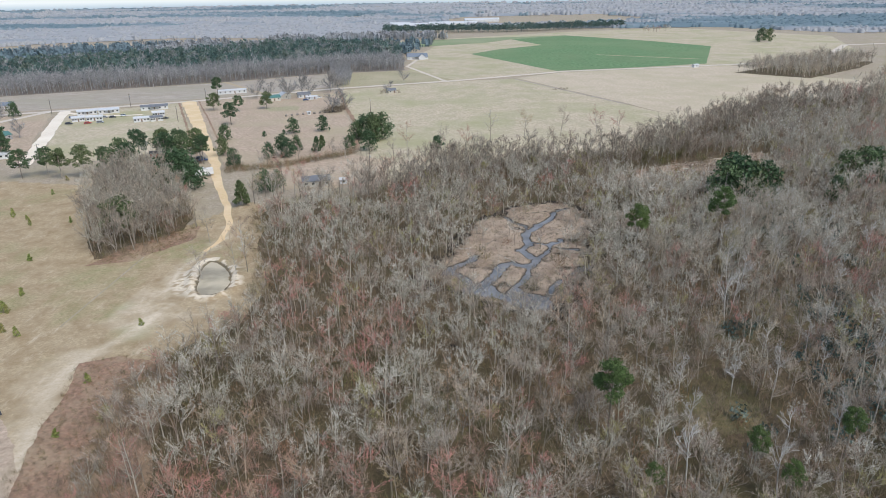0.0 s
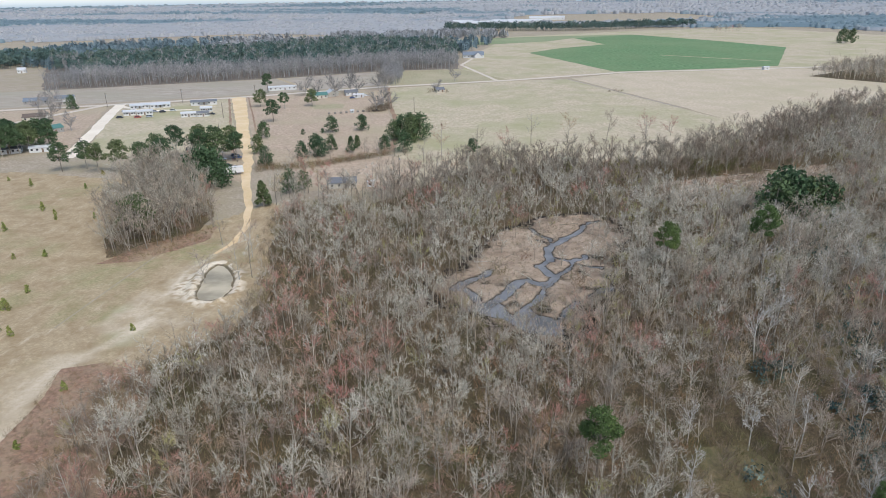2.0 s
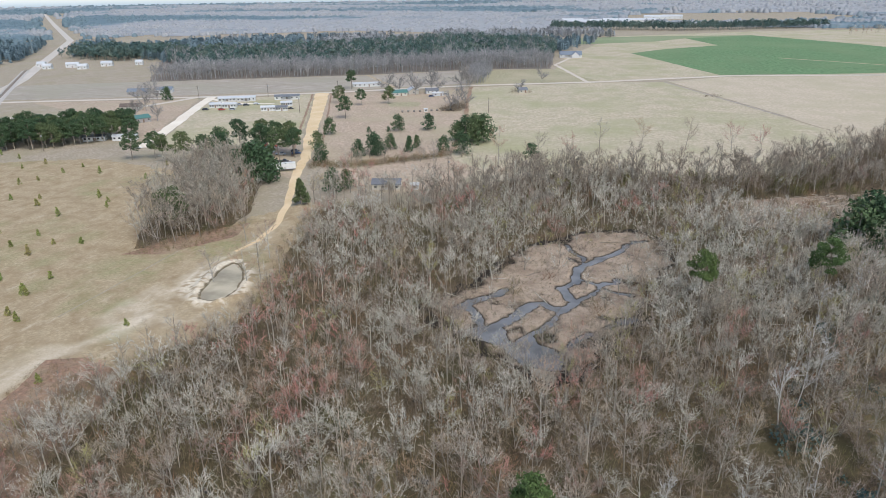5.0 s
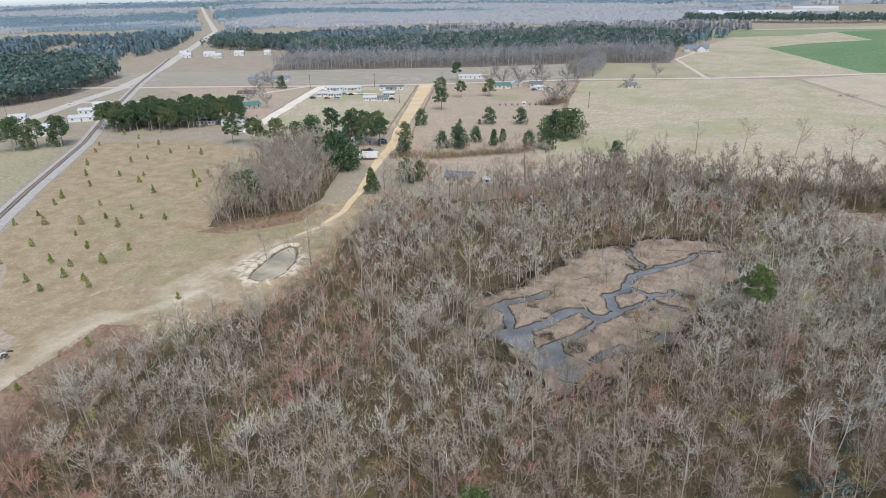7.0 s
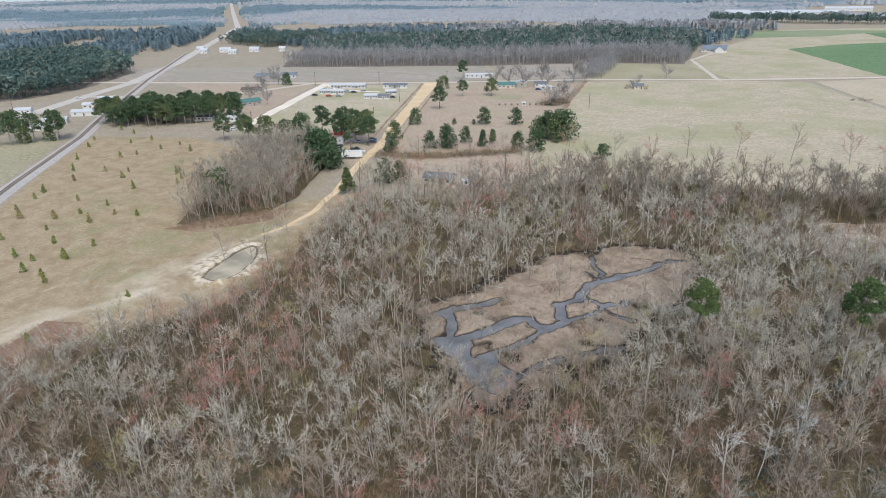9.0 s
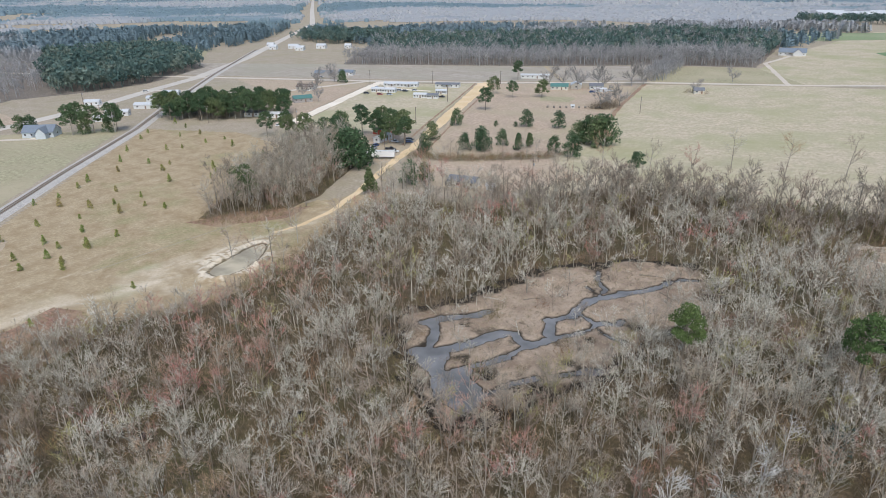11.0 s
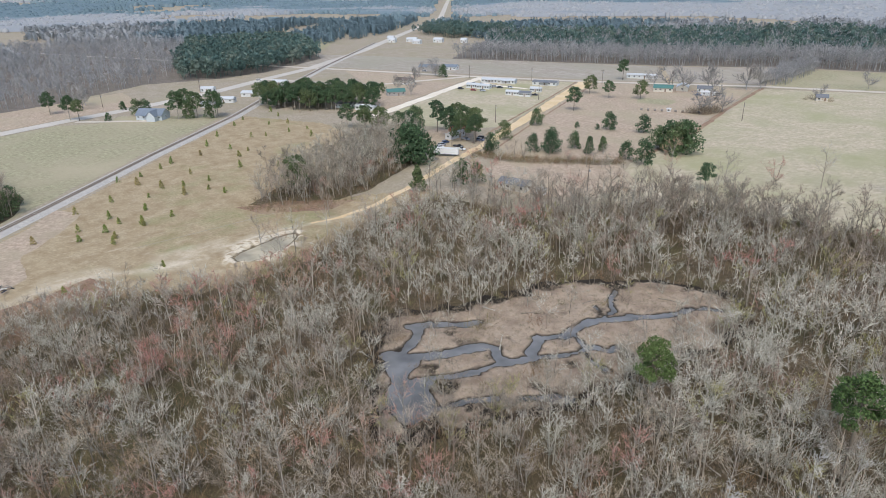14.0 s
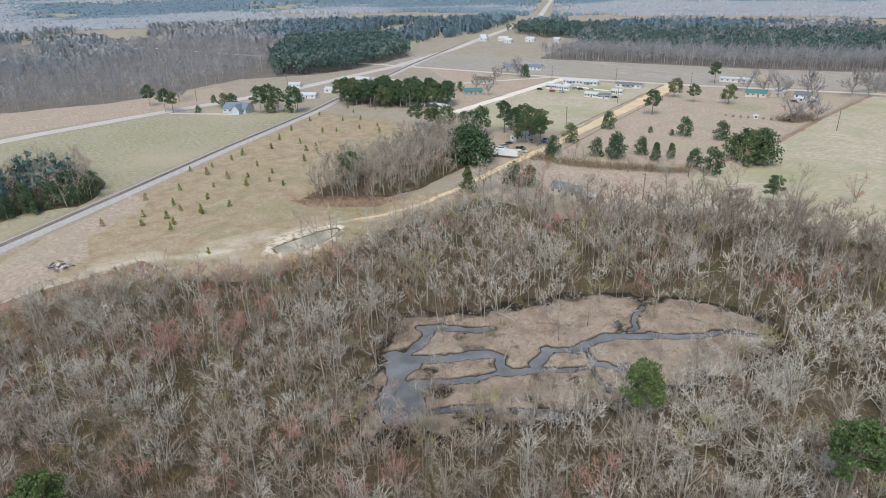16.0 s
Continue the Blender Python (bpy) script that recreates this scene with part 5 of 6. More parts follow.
far_wood("bare_wood", [(-416, 60), (-410, 160), (-425, 205), (-470, 270), (-520, 320), (-760, 420), (-900, 300), (-900, 40), (-500, -60)], 9, 44, thin, M_far_bare_haze, "grey leafless wood beyond the broomsedge")
far_wood("bare_wood", [(-148, 92), (-162, 106), (-158, 124), (-171, 133), (-186, 134), (-232, 128), (-212, 60), (-150, 50)], 5, 45, kinds, M_wood, "bare trees and scrub beside the railway", 0.8, 1.2, tones=(0.1, 0.8))
far_wood("pine_wood", [(-152, 84), (-164, 104), (-164, 122), (-178, 130), (-205, 126), (-200, 60)], 7, 46, far_pine, M_needle_haze, "pines in the wood by the railway", 0.7, 0.9)
far_wood("bare_wood", [(190, 440), (215, 470), (222, 484), (291, 511), (386, 624), (560, 800), (660, 800), (520, 540), (230, 180), (190, 190), (260, 330), (230, 440)], 8.0, 47, thin, M_wood, "grey leafless swamp wood stretching away", 0.75, 1.05, tones=(0.1, 0.85))
far_wood("bare_wood", [(280, 690), (330, 640), (420, 720), (470, 780), (430, 800), (340, 745)], 6.0, 48, thin, M_wood, "leafless grey wood beside the road", 0.8, 1.1, tones=(0.2, 0.7))
far_wood("bare_wood", [(-116, 600), (-134, 712), (-114, 716), (-98, 612)], 3.6, 49, thin, M_far_bare_haze, "leafless row along the field ditch", 0.6, 0.9, tones=(0.2, 0.7))
far_wood("pine_wood", [(-160, 1415), (100, 1400), (366, 1530), (360, 1580), (90, 1460), (-160, 1480)], 9, 50, far_pine, M_needle_haze, "dark green pine belt behind the wheat")
far_wood("pine_wood", [(-700, 735), (-590, 715), (-530, 770), (-600, 850), (-720, 810)], 8, 54, far_pine, M_needle_haze, "dark pines behind the far farm buildings")
far_wood("field_scrub", [(-96, 472), (-84, 474), (-80, 490), (-92, 492)], 2.2, 56, shrubs, M_shrub, "tall grey brush round a bare tree", 1.2, 2.2, tones=(0, 0.3))
far_wood("field_scrub", [(82, 575), (92, 577), (96, 584), (84, 582)], 3, 51, shrubs, M_shrub, "brown scrub clump in the field", 0.7, 1.2)
far_wood("field_scrub", [(-66, 566), (-50, 568), (-50, 578), (-66, 576)], 3, 52, shrubs, M_shrub, "brown scrub round the old shed", 0.8, 1.4)
far_wood("bare_wood", [(345, 1310), (420, 1390), (430, 1420), (350, 1340)], 9, 53, thin, M_wood, "leafless clump in the far field", 0.8, 1.1)

far_wood("bare_wood", [(-54, -70), (150, -70), (230, 180), (185, 185), (84, 66), (-58, 66)], 6.5, 55, [(*joined(t), len(t[0][0])) for t in far_bare], M_wood, "leafless swamp wood under the flight line", 0.75, 1.1, tones=(0.0, 0.82))

# distant canopy to the horizon, between fields
OPEN = [[(-100, 600), (700, 1260), (1400, 1300), (900, 300), (100, 300)], [(-260, 630), (-50, 748), (0, 640), (-110, 600)], [(-120, 600), (-20, 1240), (-160, 1430), (60, 1560), (366, 1500), (560, 1500), (700, 1260), (640, 1000), (420, 800), (0, 640)],
        [(-1000, 250), (-411, 560), (-228, 660), (0, 640), (200, 200), (-400, 0), (-430, 200)],
        [(-430, 640), (-540, 730), (-660, 770), (-740, 740), (-720, 690), (-640, 520), (-520, 400), (-400, 560)],
        [(-600, 480), (-760, 560), (-900, 720), (-980, 700), (-800, 520)],
        [(-860, 900), (-600, 1060), (-380, 1180), (-330, 1290), (-560, 1330), (-760, 1200), (-900, 1060)], [(-60, 1750), (300, 1700), (560, 2000), (450, 2350), (0, 2250)]]
rs = np.random.RandomState(91)
near_r, far_r = np.sqrt(rs.uniform(640 ** 2, 1300 ** 2, 14000)), 1300 * (4650 / 1300) ** rs.rand(15000)
rr = np.concatenate([near_r, far_r])
aa = np.radians(rs.uniform(-44, 106, len(rr)))
X, Y = -rr * np.sin(aa), rr * np.cos(aa)
ok = 0.62 * soft_noise(X * 0.55, Y, 230, 61) + 0.38 * soft_noise(X, Y, 90, 62) > np.where(rr < 2600, 0.31, 0.25)
for poly in OPEN + [BACK, FRONT]:
    ok &= ~inside(X, Y, poly)
ok &= line_dist(X, Y, FRONT, True) > 30
ok &= (line_dist(X, Y, HIGHWAY) > 25) & (line_dist(X, Y, RAIL) > 12)
X, Y, rr = X[ok], Y[ok], rr[ok]
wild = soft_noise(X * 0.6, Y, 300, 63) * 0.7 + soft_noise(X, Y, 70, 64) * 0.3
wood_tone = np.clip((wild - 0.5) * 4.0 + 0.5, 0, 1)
tuft_tree = [joined([cone_tube((0, 0, 0), (0, 0, 9), 0.2, 0.1, 3)] + [tufts(np.random.RandomState(400 + i), np.array((0, 0, 4.0 + 2.6 * k)), 4.8 - 0.7 * k, 7, 3.6) for k in range(3)]) for i in range(4)]
close = rr < 1300
mass("distant_trees", tuft_tree, X[close], Y[close], rs.uniform(0.8, 1.2, close.sum()), rs.randint(0, 4, close.sum()), wood_tone[close], M_far_haze, "distant mixed trees between far fields", "woodland", 92)


def canopy_clump(seed, n=2):
    """A clump of far tree crowns, each rising from the ground to an uneven rounded top."""
    r = np.random.RandomState(seed)
    V, F = [], []
    for i in range(n):
        c = r.uniform(-7, 7, 2)
        rad, top = r.uniform(6.5, 9.0), r.uniform(10, 13)
        turn = np.arange(5) * math.tau / 5 + r.rand()
        o = len(V)
        for z, k in ((0.5, 1.0), (top * 0.72, 0.72)):
            V += [(c[0] + rad * k * q * math.cos(g), c[1] + rad * k * q * math.sin(g), z * r.uniform(0.85, 1.1)) for g, q in zip(turn, r.uniform(0.8, 1.2, 5))]
        V.append((c[0], c[1], top))
        for j in range(5):
            m = (j + 1) % 5
            F += [(o + j, o + m, o + 5 + m), (o + j, o + 5 + m, o + 5 + j), (o + 5 + j, o + 5 + m, o + 10)]
    return np.array(V), np.array(F)


# the closed canopy of the far woods, sloping to the ground at its edges
ring, turn = np.meshgrid(1300 * 1.014 ** np.arange(92), np.radians(np.arange(-44, 106.1, 0.6)), indexing="ij")
CX, CY = -ring * np.sin(turn), ring * np.cos(turn)
under = 0.62 * soft_noise(CX * 0.55, CY, 230, 61) + 0.38 * soft_noise(CX, CY, 90, 62) > np.where(ring < 2600, 0.33, 0.27)
for poly in OPEN + [BACK, FRONT]:
    under &= ~inside(CX, CY, poly)
under &= line_dist(CX, CY, HIGHWAY) > 45
cell = np.arange(CX.size).reshape(CX.shape)
quad = np.stack([cell[:-1, :-1], cell[:-1, 1:], cell[1:, 1:], cell[1:, :-1]], -1).reshape(-1, 4)
quad = quad[under.ravel()[quad].all(1)]
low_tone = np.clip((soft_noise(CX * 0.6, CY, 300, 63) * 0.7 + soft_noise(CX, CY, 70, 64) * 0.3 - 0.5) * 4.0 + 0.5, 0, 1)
core = under.copy()
for axis in (0, 1):
    core &= np.roll(core, 1, axis) & np.roll(core, -1, axis)
core[[0, -1], :] = False
core[:, [0, -1]] = False
CZ = np.where(core, np.clip(ring / 2300, 0.55, 1.25) * (6.5 + 3.0 * soft_noise(CX, CY, 60, 66)), 0.6)
tagged(new("distant_canopy", np_mesh("distant_canopy", np.stack([CX, CY, CZ], -1).reshape(-1, 3), quad, M_far_haze, low_tone.ravel())), "haze tinted massed treetops of distant woods", "woodland", kind="stuff")
wide_tree = [canopy_clump(500 + i) for i in range(5)]
far = ~close
mass("distant_woods", wide_tree, X[far], Y[far], np.clip(rr[far] / 2300, 0.55, 1.25) * rs.uniform(0.85, 1.15, far.sum()), rs.randint(0, 5, far.sum()), wood_tone[far], M_far_haze, "patchwork of distant woods to the horizon", "woodland", 93)


# ---- buildings ----
def gable(L, W, h, rise, over=0.35, thick=0.18):
    bm = bmesh.new()
    a, b = L / 2 + over, W / 2 + over
    drop = rise * over / (W / 2)
    sec = [(-b, h - drop), (0, h + rise), (b, h - drop), (b, h - drop - thick), (0, h + rise - thick), (-b, h - drop - thick)]
    left = [bm.verts.new((-a, y, z)) for y, z in sec]
    right = [bm.verts.new((a, y, z)) for y, z in sec]
    for i in range(6):
        j = (i + 1) % 6
        bm.faces.new((left[i], left[j], right[j], right[i]))
    for v in (left[::-1], right):
        bm.faces.new((v[0], v[1], v[4], v[5]))
        bm.faces.new((v[1], v[2], v[3], v[4]))
    bmesh.ops.recalc_face_normals(bm, faces=bm.faces)
    return bm


def wall_shell(L, W, h, rise):
    bm = bmesh.new()
    sec = [(-W / 2, 0.0), (W / 2, 0.0), (W / 2, h), (0, h + rise - 0.05), (-W / 2, h)]
    left = [bm.verts.new((-L / 2, y, z)) for y, z in sec]
    right = [bm.verts.new((L / 2, y, z)) for y, z in sec]
    for i in range(5):
        j = (i + 1) % 5
        bm.faces.new((left[i], left[j], right[j], right[i]))
    bm.faces.new(left[::-1])
    bm.faces.new(right)
    bmesh.ops.recalc_face_normals(bm, faces=bm.faces)
    return bm


def house(x, y, rz, L, W, h, rise, wall, roof, label, name="house", windows=4, porch=False, chimney=False, wing=False, category="house"):
    root = thing(name, pose(x, y, 0, 0, 0, rz), label, category)
    part("wall", wall_shell(L, W, h, rise), wall, root)
    part("roof", gable(L, W, h, rise), roof, root)
    for side in (-1, 1):
        for i in range(windows):
            wx = -L / 2 + L * (i + 0.5) / windows
            if i == windows // 2 and windows > 1:
                d = part("door", one_box((wx, side * (W / 2 + 0.03), 1.15), (0.95, 0.06, 2.05), 0.01), M_door, root)
                part("knob", one_box((wx + 0.36, side * (W / 2 + 0.09), 1.1), (0.06, 0.06, 0.06), 0.01), M_steel, d)
                continue
            w = part("window", one_box((wx, side * (W / 2 + 0.03), h * 0.58), (1.3, 0.07, 1.15), 0.01), M_white, root)
            part("pane", one_box((wx, side * (W / 2 + 0.075), h * 0.58), (1.1, 0.03, 0.95)), M_glass, w)
    for side in (-1, 1):
        w = part("window", one_box((side * (L / 2 + 0.03), 0, h * 0.58), (0.07, 1.2, 1.1), 0.01), M_white, root)
        part("pane", one_box((side * (L / 2 + 0.075), 0, h * 0.58), (0.03, 1.0, 0.9)), M_glass, w)
    if porch:
        part("porch_deck", one_box((0, -W / 2 - 1.2, 0.25), (L * 0.35, 2.3, 0.5), 0.02), M_cream, root)
        bm = one_box((0, -W / 2 - 1.2, h - 0.15), (L * 0.38, 2.6, 0.14), 0.02)
        part("porch_roof", bm, roof, root)
        for k in (-1, 1):
            part("post", one_box((k * L * 0.16, -W / 2 - 2.2, h / 2 + 0.15), (0.14, 0.14, h - 0.5)), M_white, root)
    if chimney:
        part("chimney", one_box((L * 0.25, 0.4, h + rise), (0.8, 0.8, 1.8), 0.03), M_greybrick, root)
    if wing:
        m = Matrix.Translation((L * 0.2, -W * 0.45, 0)) @ pose(0, 0, 0, 0, 0, 90)
        for nm, bm, mt in (("wing_wall", wall_shell(W * 0.9, L * 0.32, h, rise * 0.9), wall), ("wing_roof", gable(W * 0.9, L * 0.32, h, rise * 0.9), roof)):
            bmesh.ops.transform(bm, matrix=m, verts=bm.verts)
            part(nm, bm, mt, root)
    return root


GRID = 27
HOME = (("white mobile home with a grey roof", M_white, M_roof_grey), ("white mobile home with a white metal roof", M_white, M_roof_white), ("cream mobile home with a grey roof", M_cream, M_roof_grey))
for x, y, L, W, k in ((-271, 478, 13, 7, 1), (-258, 484, 14, 8, 1), (-230, 498, 19, 8, 0), (-262, 450, 8, 5, 1), (-252, 453, 10, 6, 1), (-216, 447, 10, 4, 1), (-207, 450, 8, 5, 0), (-214, 469, 8, 4, 1)):
    house(x, y, GRID + rng.uniform(-4, 4), L, W, 2.9, 0.9, HOME[k][1], HOME[k][2], HOME[k][0], "mobile_home", 5, porch=L > 12, category="mobile home")
house(-197, 578, GRID, 24, 6, 3.0, 0.8, M_white, M_roof_white, "long white farm building with a metal roof", "barn", 6)
house(-150, 534, GRID, 13, 7, 3.0, 1.8, M_cream, M_roof_green, "low house with a green metal roof", windows=4)
house(-143, 548, GRID + 90, 12, 8, 3.0, 2.2, M_cream, M_roof_white, "cream house with a pale gabled roof", windows=4, chimney=True)
house(-128, 552, GRID, 10, 7, 2.8, 1.6, M_white, M_roof_grey, "small white house under bare trees", windows=3)
house(-119, 540, GRID, 9, 4, 2.5, 0.7, M_roof_white, M_roof_white, "open white metal shed", "shed", 2, category="shed")
house(-318, 428, GRID, 14, 8, 2.9, 1.8, M_cream, M_roof_brown, "tan house with a brown shingle roof", windows=4)
house(-367, 493, GRID, 17, 8, 3.0, 2.0, M_greybrick, M_roof_blue, "grey brick house with a slate blue roof", windows=5, wing=True)
house(-353, 507, GRID, 14, 8, 3.0, 1.8, M_white, M_roof_blue, "white house with a slate blue roof", windows=4)
house(-277, 388, 62, 13, 8, 3.2, 1.7, M_greybrick, M_roof_green, "grey house with a green metal roof", windows=4)
house(-246, 341, GRID, 13, 5, 2.8, 0.8, M_white, M_roof_white, "white mobile home under the pines", "mobile_home", 5, category="mobile home")
house(-262, 335, GRID, 12, 5, 2.8, 0.8, M_white, M_roof_grey, "white mobile home with a grey roof under pines", "mobile_home", 5, category="mobile home")
house(-316, 229, 42, 17, 10, 3.4, 3.2, M_bluegrey, M_roof_blue, "blue grey house with a slate blue hipped roof", windows=5, porch=True, wing=True)
house(-146, 330, 100, 12, 4, 3.0, 0.6, M_roof_white, M_roof_white, "white single wide trailer in the dirt yard", "mobile_home", 4, category="mobile home")
house(-158, 342, 20, 8, 5, 3.0, 0.9, M_redpaint, M_dark, "faded red shed among the pines", "shed", 2, category="shed")
house(-62, 288, 15, 12, 7, 2.9, 1.6, M_cream, M_roof_grey, "grey roofed house behind the bare trees", windows=4)
house(-50, 290, 15, 3.2, 2.6, 2.3, 0.7, M_white, M_roof_white, "small white shed beside the house", "shed", 1, category="shed")
house(-57, 572, GRID, 7, 6, 2.6, 1.6, M_cream, M_roof_grey, "weathered grey shed in scrub", "shed", 2, category="shed")
house(-54, 868, 10, 26, 12, 3.6, 3.8, M_white, M_roof_blue, "large white farmhouse with a dark roof", windows=6, wing=True, porch=True, chimney=True)
house(-86, 862, 10, 14, 8, 3.2, 2.0, M_white, M_roof_white, "plain white farm outbuilding", "barn", 4, category="barn")
house(257, 742, 20, 6, 4, 3, 0.8, M_white, M_roof_white, "small white pump house", "shed", 1, category="shed")
for x, y, L, W, rz in ((-350, 312, 16, 8, 40), (-386, 352, 12, 6, 40), (-340, 286, 14, 6, 45), (-372, 330, 10, 6, 40), (-330, 272, 12, 7, 45), (-395, 296, 10, 6, 45)):
    house(x, y, rz, L, W, 3.0, 1.2, M_white, M_roof_white, "white roadside building beside the highway", "roadside_building", 3, category="building")
for x, y, L, W in ((-612, 632, 9, 7), (-596, 652, 14, 7), (-570, 640, 10, 8), (-640, 650, 9, 7), (-566, 672, 12, 8), (-536, 690, 8, 6)):
    house(x, y, GRID, L, W, 4, 2, M_white, M_roof_white, "far white farm building", "farm_building", 3, category="building")
# Long white sheds added in place of a bright distant glare.
for x, y, L, W in ((-120, 1640, 60, 24), (-60, 1660, 90, 26), (-20, 1720, 120, 30), (-150, 1700, 50, 24), (40, 1900, 60, 22), (80, 1920, 50, 20)):
    house(x, y, 5, L, W, 6, 4, M_white, M_roof_white, "long white shed standing in for a far white glare", "glare_shed", 4, category="building")


# ---- vehicles and yard clutter ----
pile = thing("scrap_pile", pose(-95, 114, 0.05), "weathered planks and scrap heaped on dry grass", "debris")
for i in range(22):
    a, k = rng.uniform(0, 180), rng.uniform(0.3, 1)
    part("plank", one_box((rng.normal() * 2.2, rng.normal() * 1.4, 0.12 + 0.04 * i), (rng.uniform(1.2, 3.2), rng.uniform(0.15, 0.9), 0.08), 0.01, a), (M_cream, M_dark, M_door, M_tie)[i % 4], pile)


def car(x, y, rz, paint, label, name="car", L=4.6, pickup=False):
    root = thing(name, pose(x, y, 0.1, 0, 0, rz), label, "truck" if pickup else "car", "parked vehicles")
    bm = bmesh.new()
    prof = [(-L / 2, 0.35), (L / 2, 0.35), (L / 2, 0.75), (L * 0.28, 0.95), (-L / 2, 1.0)]
    for w in (0.88,):
        a = [bm.verts.new((px, -w, pz)) for px, pz in prof]
        b = [bm.verts.new((px, w, pz)) for px, pz in prof]
        for i in range(5):
            j = (i + 1) % 5
            bm.faces.new((a[i], a[j], b[j], b[i]))
        bm.faces.new(a[::-1])
        bm.faces.new(b)
    bmesh.ops.recalc_face_normals(bm, faces=bm.faces)
    bmesh.ops.bevel(bm, geom=list(bm.edges), offset=0.06, segments=1, affect="EDGES")
    part("body", bm, paint, root)
    c0, c1 = (-0.02, 0.22) if pickup else (-0.42, 0.22)
    bm = bmesh.new()
    lo = [bm.verts.new((L * u, v, 0.95)) for u, v in ((c0, -0.82), (c1 + 0.06, -0.82), (c1 + 0.06, 0.82), (c0, 0.82))]
    hi = [bm.verts.new((L * u, v, 1.52)) for u, v in ((c0 + 0.04, -0.68), (c1 - 0.06, -0.68), (c1 - 0.06, 0.68), (c0 + 0.04, 0.68))]
    for i in range(4):
        j = (i + 1) % 4
        bm.faces.new((lo[i], lo[j], hi[j], hi[i]))
    bm.faces.new(hi)
    part("windows", bm, M_glass, root)
    part("cabin_roof", one_box((L * (c0 + c1) / 2, 0, 1.54), (L * (c1 - c0 - 0.08), 1.36, 0.06), 0.02), paint, root)
    for wx in (-L * 0.31, L * 0.31):
        for wy in (-0.84, 0.84):
            bm = bmesh.new()
            bmesh.ops.create_cone(bm, cap_ends=True, segments=14, radius1=0.34, radius2=0.34, depth=0.22, matrix=pose(wx, wy, 0.34, 90))
            t = part("wheel", bm, M_rubber, root)
            bm = bmesh.new()
            bmesh.ops.create_cone(bm, cap_ends=True, segments=10, radius1=0.2, radius2=0.2, depth=0.25, matrix=pose(wx, wy, 0.34, 90))
            part("rim", bm, M_steel, t)
    return root


def semi_trailer(x, y, rz, label):
    root = thing("semi_trailer", pose(x, y, 0.1, 0, 0, rz), label, "trailer")
    part("box_body", one_box((0, 0, 2.55), (14, 2.5, 2.8), 0.05), M_carwhite, root)
    part("chassis", one_box((0, 0, 1.02), (13.6, 1.0, 0.24), 0.02), M_dark, root)
    for wx in (-5.4, -4.2):
        for wy in (-1.0, 1.0):
            bm = bmesh.new()
            bmesh.ops.create_cone(bm, cap_ends=True, segments=14, radius1=0.5, radius2=0.5, depth=0.4, matrix=pose(wx, wy, 0.5, 90))
            part("wheel", bm, M_rubber, root)
    for wy in (-0.7, 0.7):
        part("landing_leg", one_box((4.2, wy, 0.5), (0.14, 0.14, 1.0)), M_steel, root)
    return root


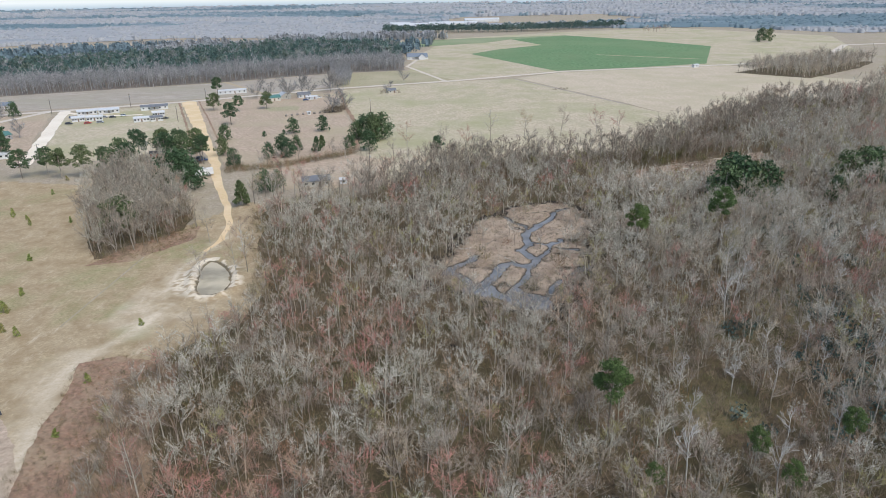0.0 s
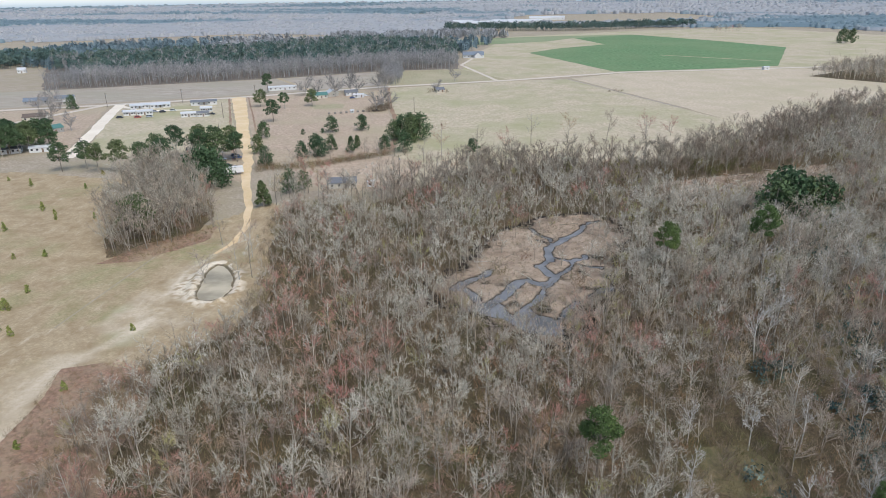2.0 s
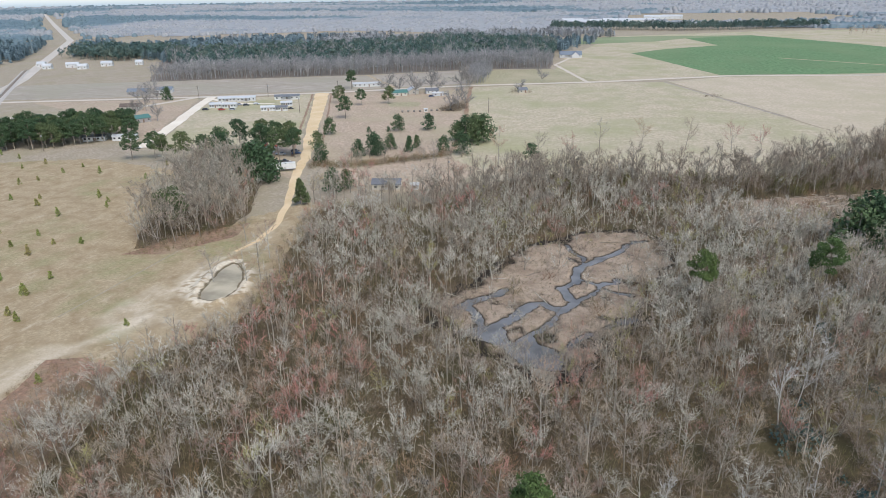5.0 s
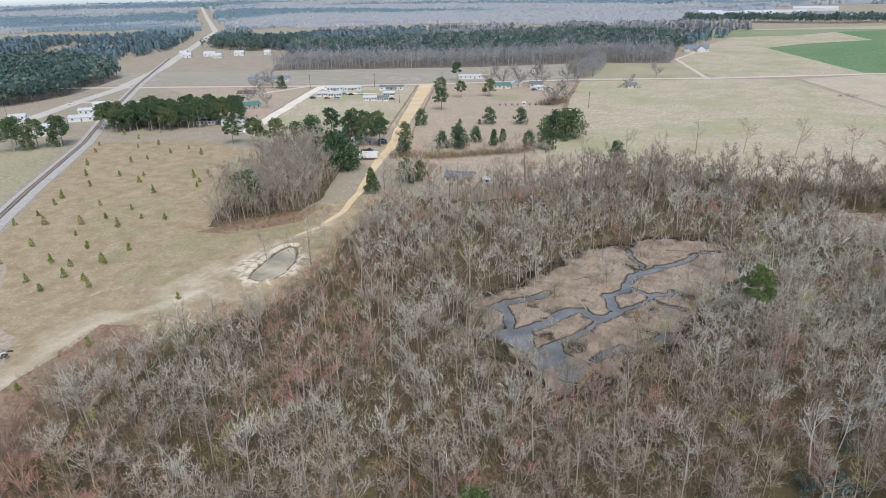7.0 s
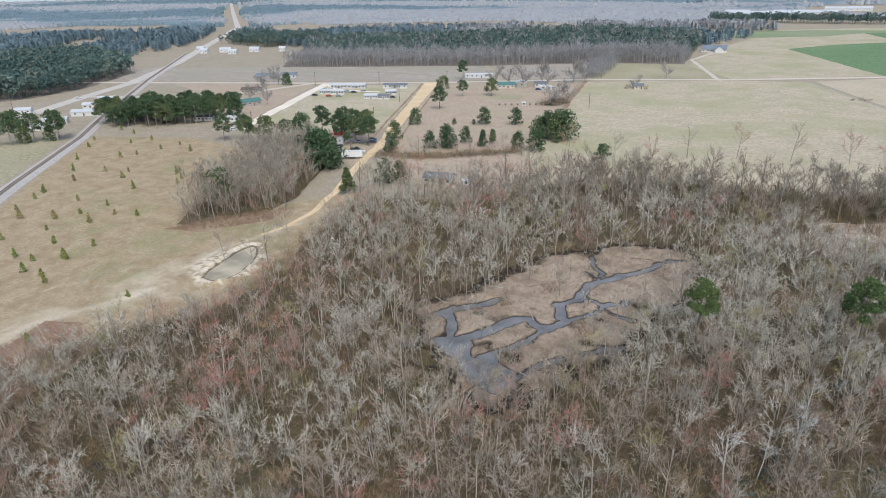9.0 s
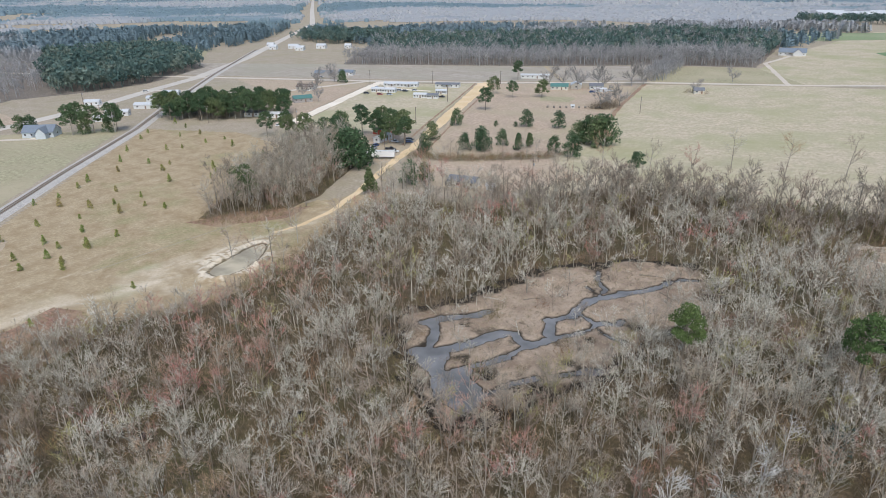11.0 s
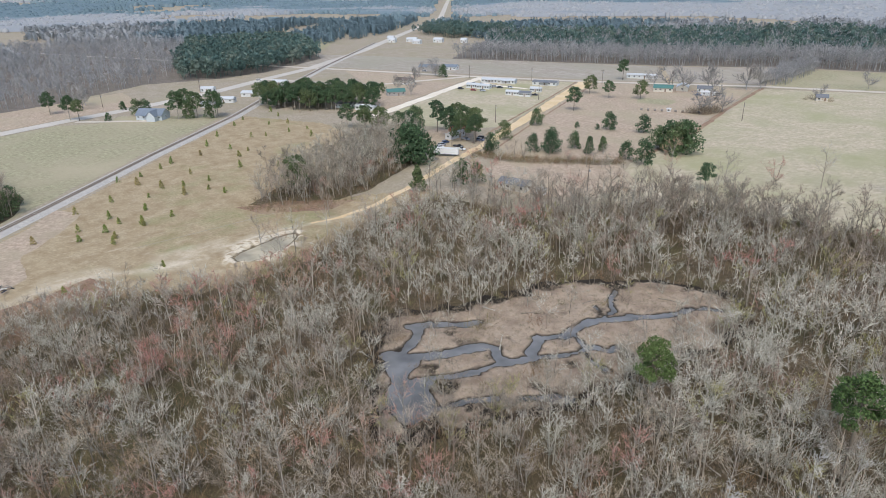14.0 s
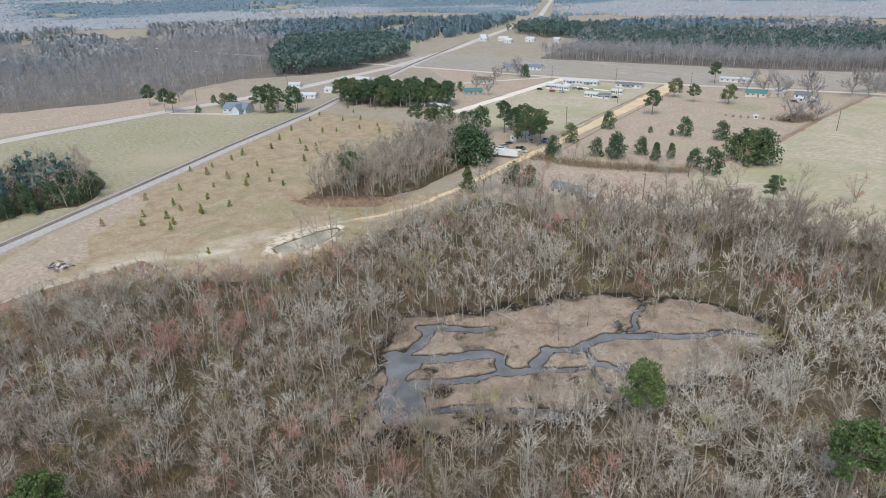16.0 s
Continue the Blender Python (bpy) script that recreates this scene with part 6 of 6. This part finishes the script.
semi_trailer(-121, 301, 32, "white box semi trailer parked by the dirt road")
for x, y, rz, p, l, k in ((-129, 317, 20, M_dark, "dark flatbed pickup in the dirt yard", True), (-124, 314, 20, M_carwhite, "white truck cab in the dirt yard", True), (-134, 309, 70, M_carwhite, "white van in the dirt yard", False),
                          (-137, 313, 80, M_cargrey, "silver scrapped car in the yard", False), (-140, 318, 100, M_carblue, "blue scrapped car in the yard", False), (-131, 334, 30, M_carblue, "dark blue car beside the road", False),
                          (-134, 338, 30, M_dark, "black car beside the road", False), (-138, 330, 10, M_cargrey, "silver pickup under the pines", True), (-152, 346, 0, M_redpaint, "faded red pickup under the pines", True),
                          (-222.5, 323, 40, M_carwhite, "white car at the end of the drive", False), (-244, 462, 30, M_dark, "dark car by the mobile homes", False), (-250, 462, 30, M_cargrey, "silver car by the mobile homes", False),
                          (-239, 468, 10, M_carwhite, "white car by the mobile homes", False), (-268, 464, 60, M_cargrey, "silver pickup by the mobile homes", True), (-273, 462, 60, M_carblue, "blue car by the mobile homes", False),
                          (-262, 438, 20, M_dark, "black car on the lawn", False), (-250, 440, 30, M_redpaint, "faded red car on the lawn", False), (-243, 443, 15, M_cargrey, "silver car on the lawn", False), (-204, 456, 20, M_dark, "dark pickup by the mobile homes", True),
                          (-122, 533, 20, M_carblue, "blue car near the farmhouse", False), (-114, 545, 40, M_carwhite, "white car near the farmhouse", False), (-360, 482, 20, M_cargrey, "silver car by the grey house", False),
                          (-311, 422, 30, M_carwhite, "white pickup by the tan house", True), (-90, 476, 10, M_dark, "rusting dark truck under a bare tree", True), (-420, 350, 60, M_carwhite, "white car on the highway verge", False)):
    car(x, y, rz, p, l, "pickup" if k else "car", 5.3 if k else 4.6, k)
for i in range(9):
    x, y = -120 + 3.6 * i, 462 + 1.9 * i
    if i == 4:
        house(x, y, GRID, 2.2, 1.8, 2.0, 0.5, M_white, M_roof_white, "small white well house in the field", "shed", 1, category="shed")
    else:
        root = thing("round_bale", pose(x, y, 0.0, 0, 0, GRID), "dark weathered hay bale in a row", "bale", "hay bales")
        bm = bmesh.new()
        bmesh.ops.create_cone(bm, cap_ends=True, segments=16, radius1=0.75, radius2=0.75, depth=1.4, matrix=pose(0, 0, 0.75, 0, 90))
        bmesh.ops.bevel(bm, geom=list(bm.edges), offset=0.06, segments=1, affect="EDGES")
        part("roll", bm, M_tie, root)


def utility_pole(x, y, rz, h=10.5):
    root = thing("utility_pole", pose(x, y, 0, 0, 0, rz), "weathered wooden utility pole with a crossarm", "pole", "utility poles")
    bm = bmesh.new()
    bmesh.ops.create_cone(bm, cap_ends=True, segments=8, radius1=0.2, radius2=0.13, depth=h + 0.4, matrix=pose(0, 0, h / 2 - 0.2))
    part("post", bm, M_pole, root)
    part("crossarm", one_box((0, 0, h - 0.6), (2.4, 0.12, 0.14)), M_pole, root)
    bm = bmesh.new()
    bmesh.ops.create_cone(bm, cap_ends=True, segments=10, radius1=0.26, radius2=0.26, depth=0.9, matrix=pose(0.4, 0, h - 2.0))
    part("transformer", bm, M_steel, root)
    for k in (-1.05, 0.0, 1.05):
        part("insulator", one_box((k, 0, h - 0.43), (0.1, 0.1, 0.2), 0.02), M_steel, root)
    return root


pole = utility_pole(-268, 305, 30)
for x, y, rz in ((-215, 330, 30), (-330, 270, 40), (-300, 482, GRID), (-252, 506, GRID), (-203, 533, GRID), (-160, 562, GRID), (-158, 372, 114), (-190, 445, 114), (-128, 312, 114), (-375, 215, 80), (-396, 290, 70), (-62, 475, 100), (-40, 306, 20)):
    copy_thing(pole, pose(x, y, 0, 0, 0, rz))
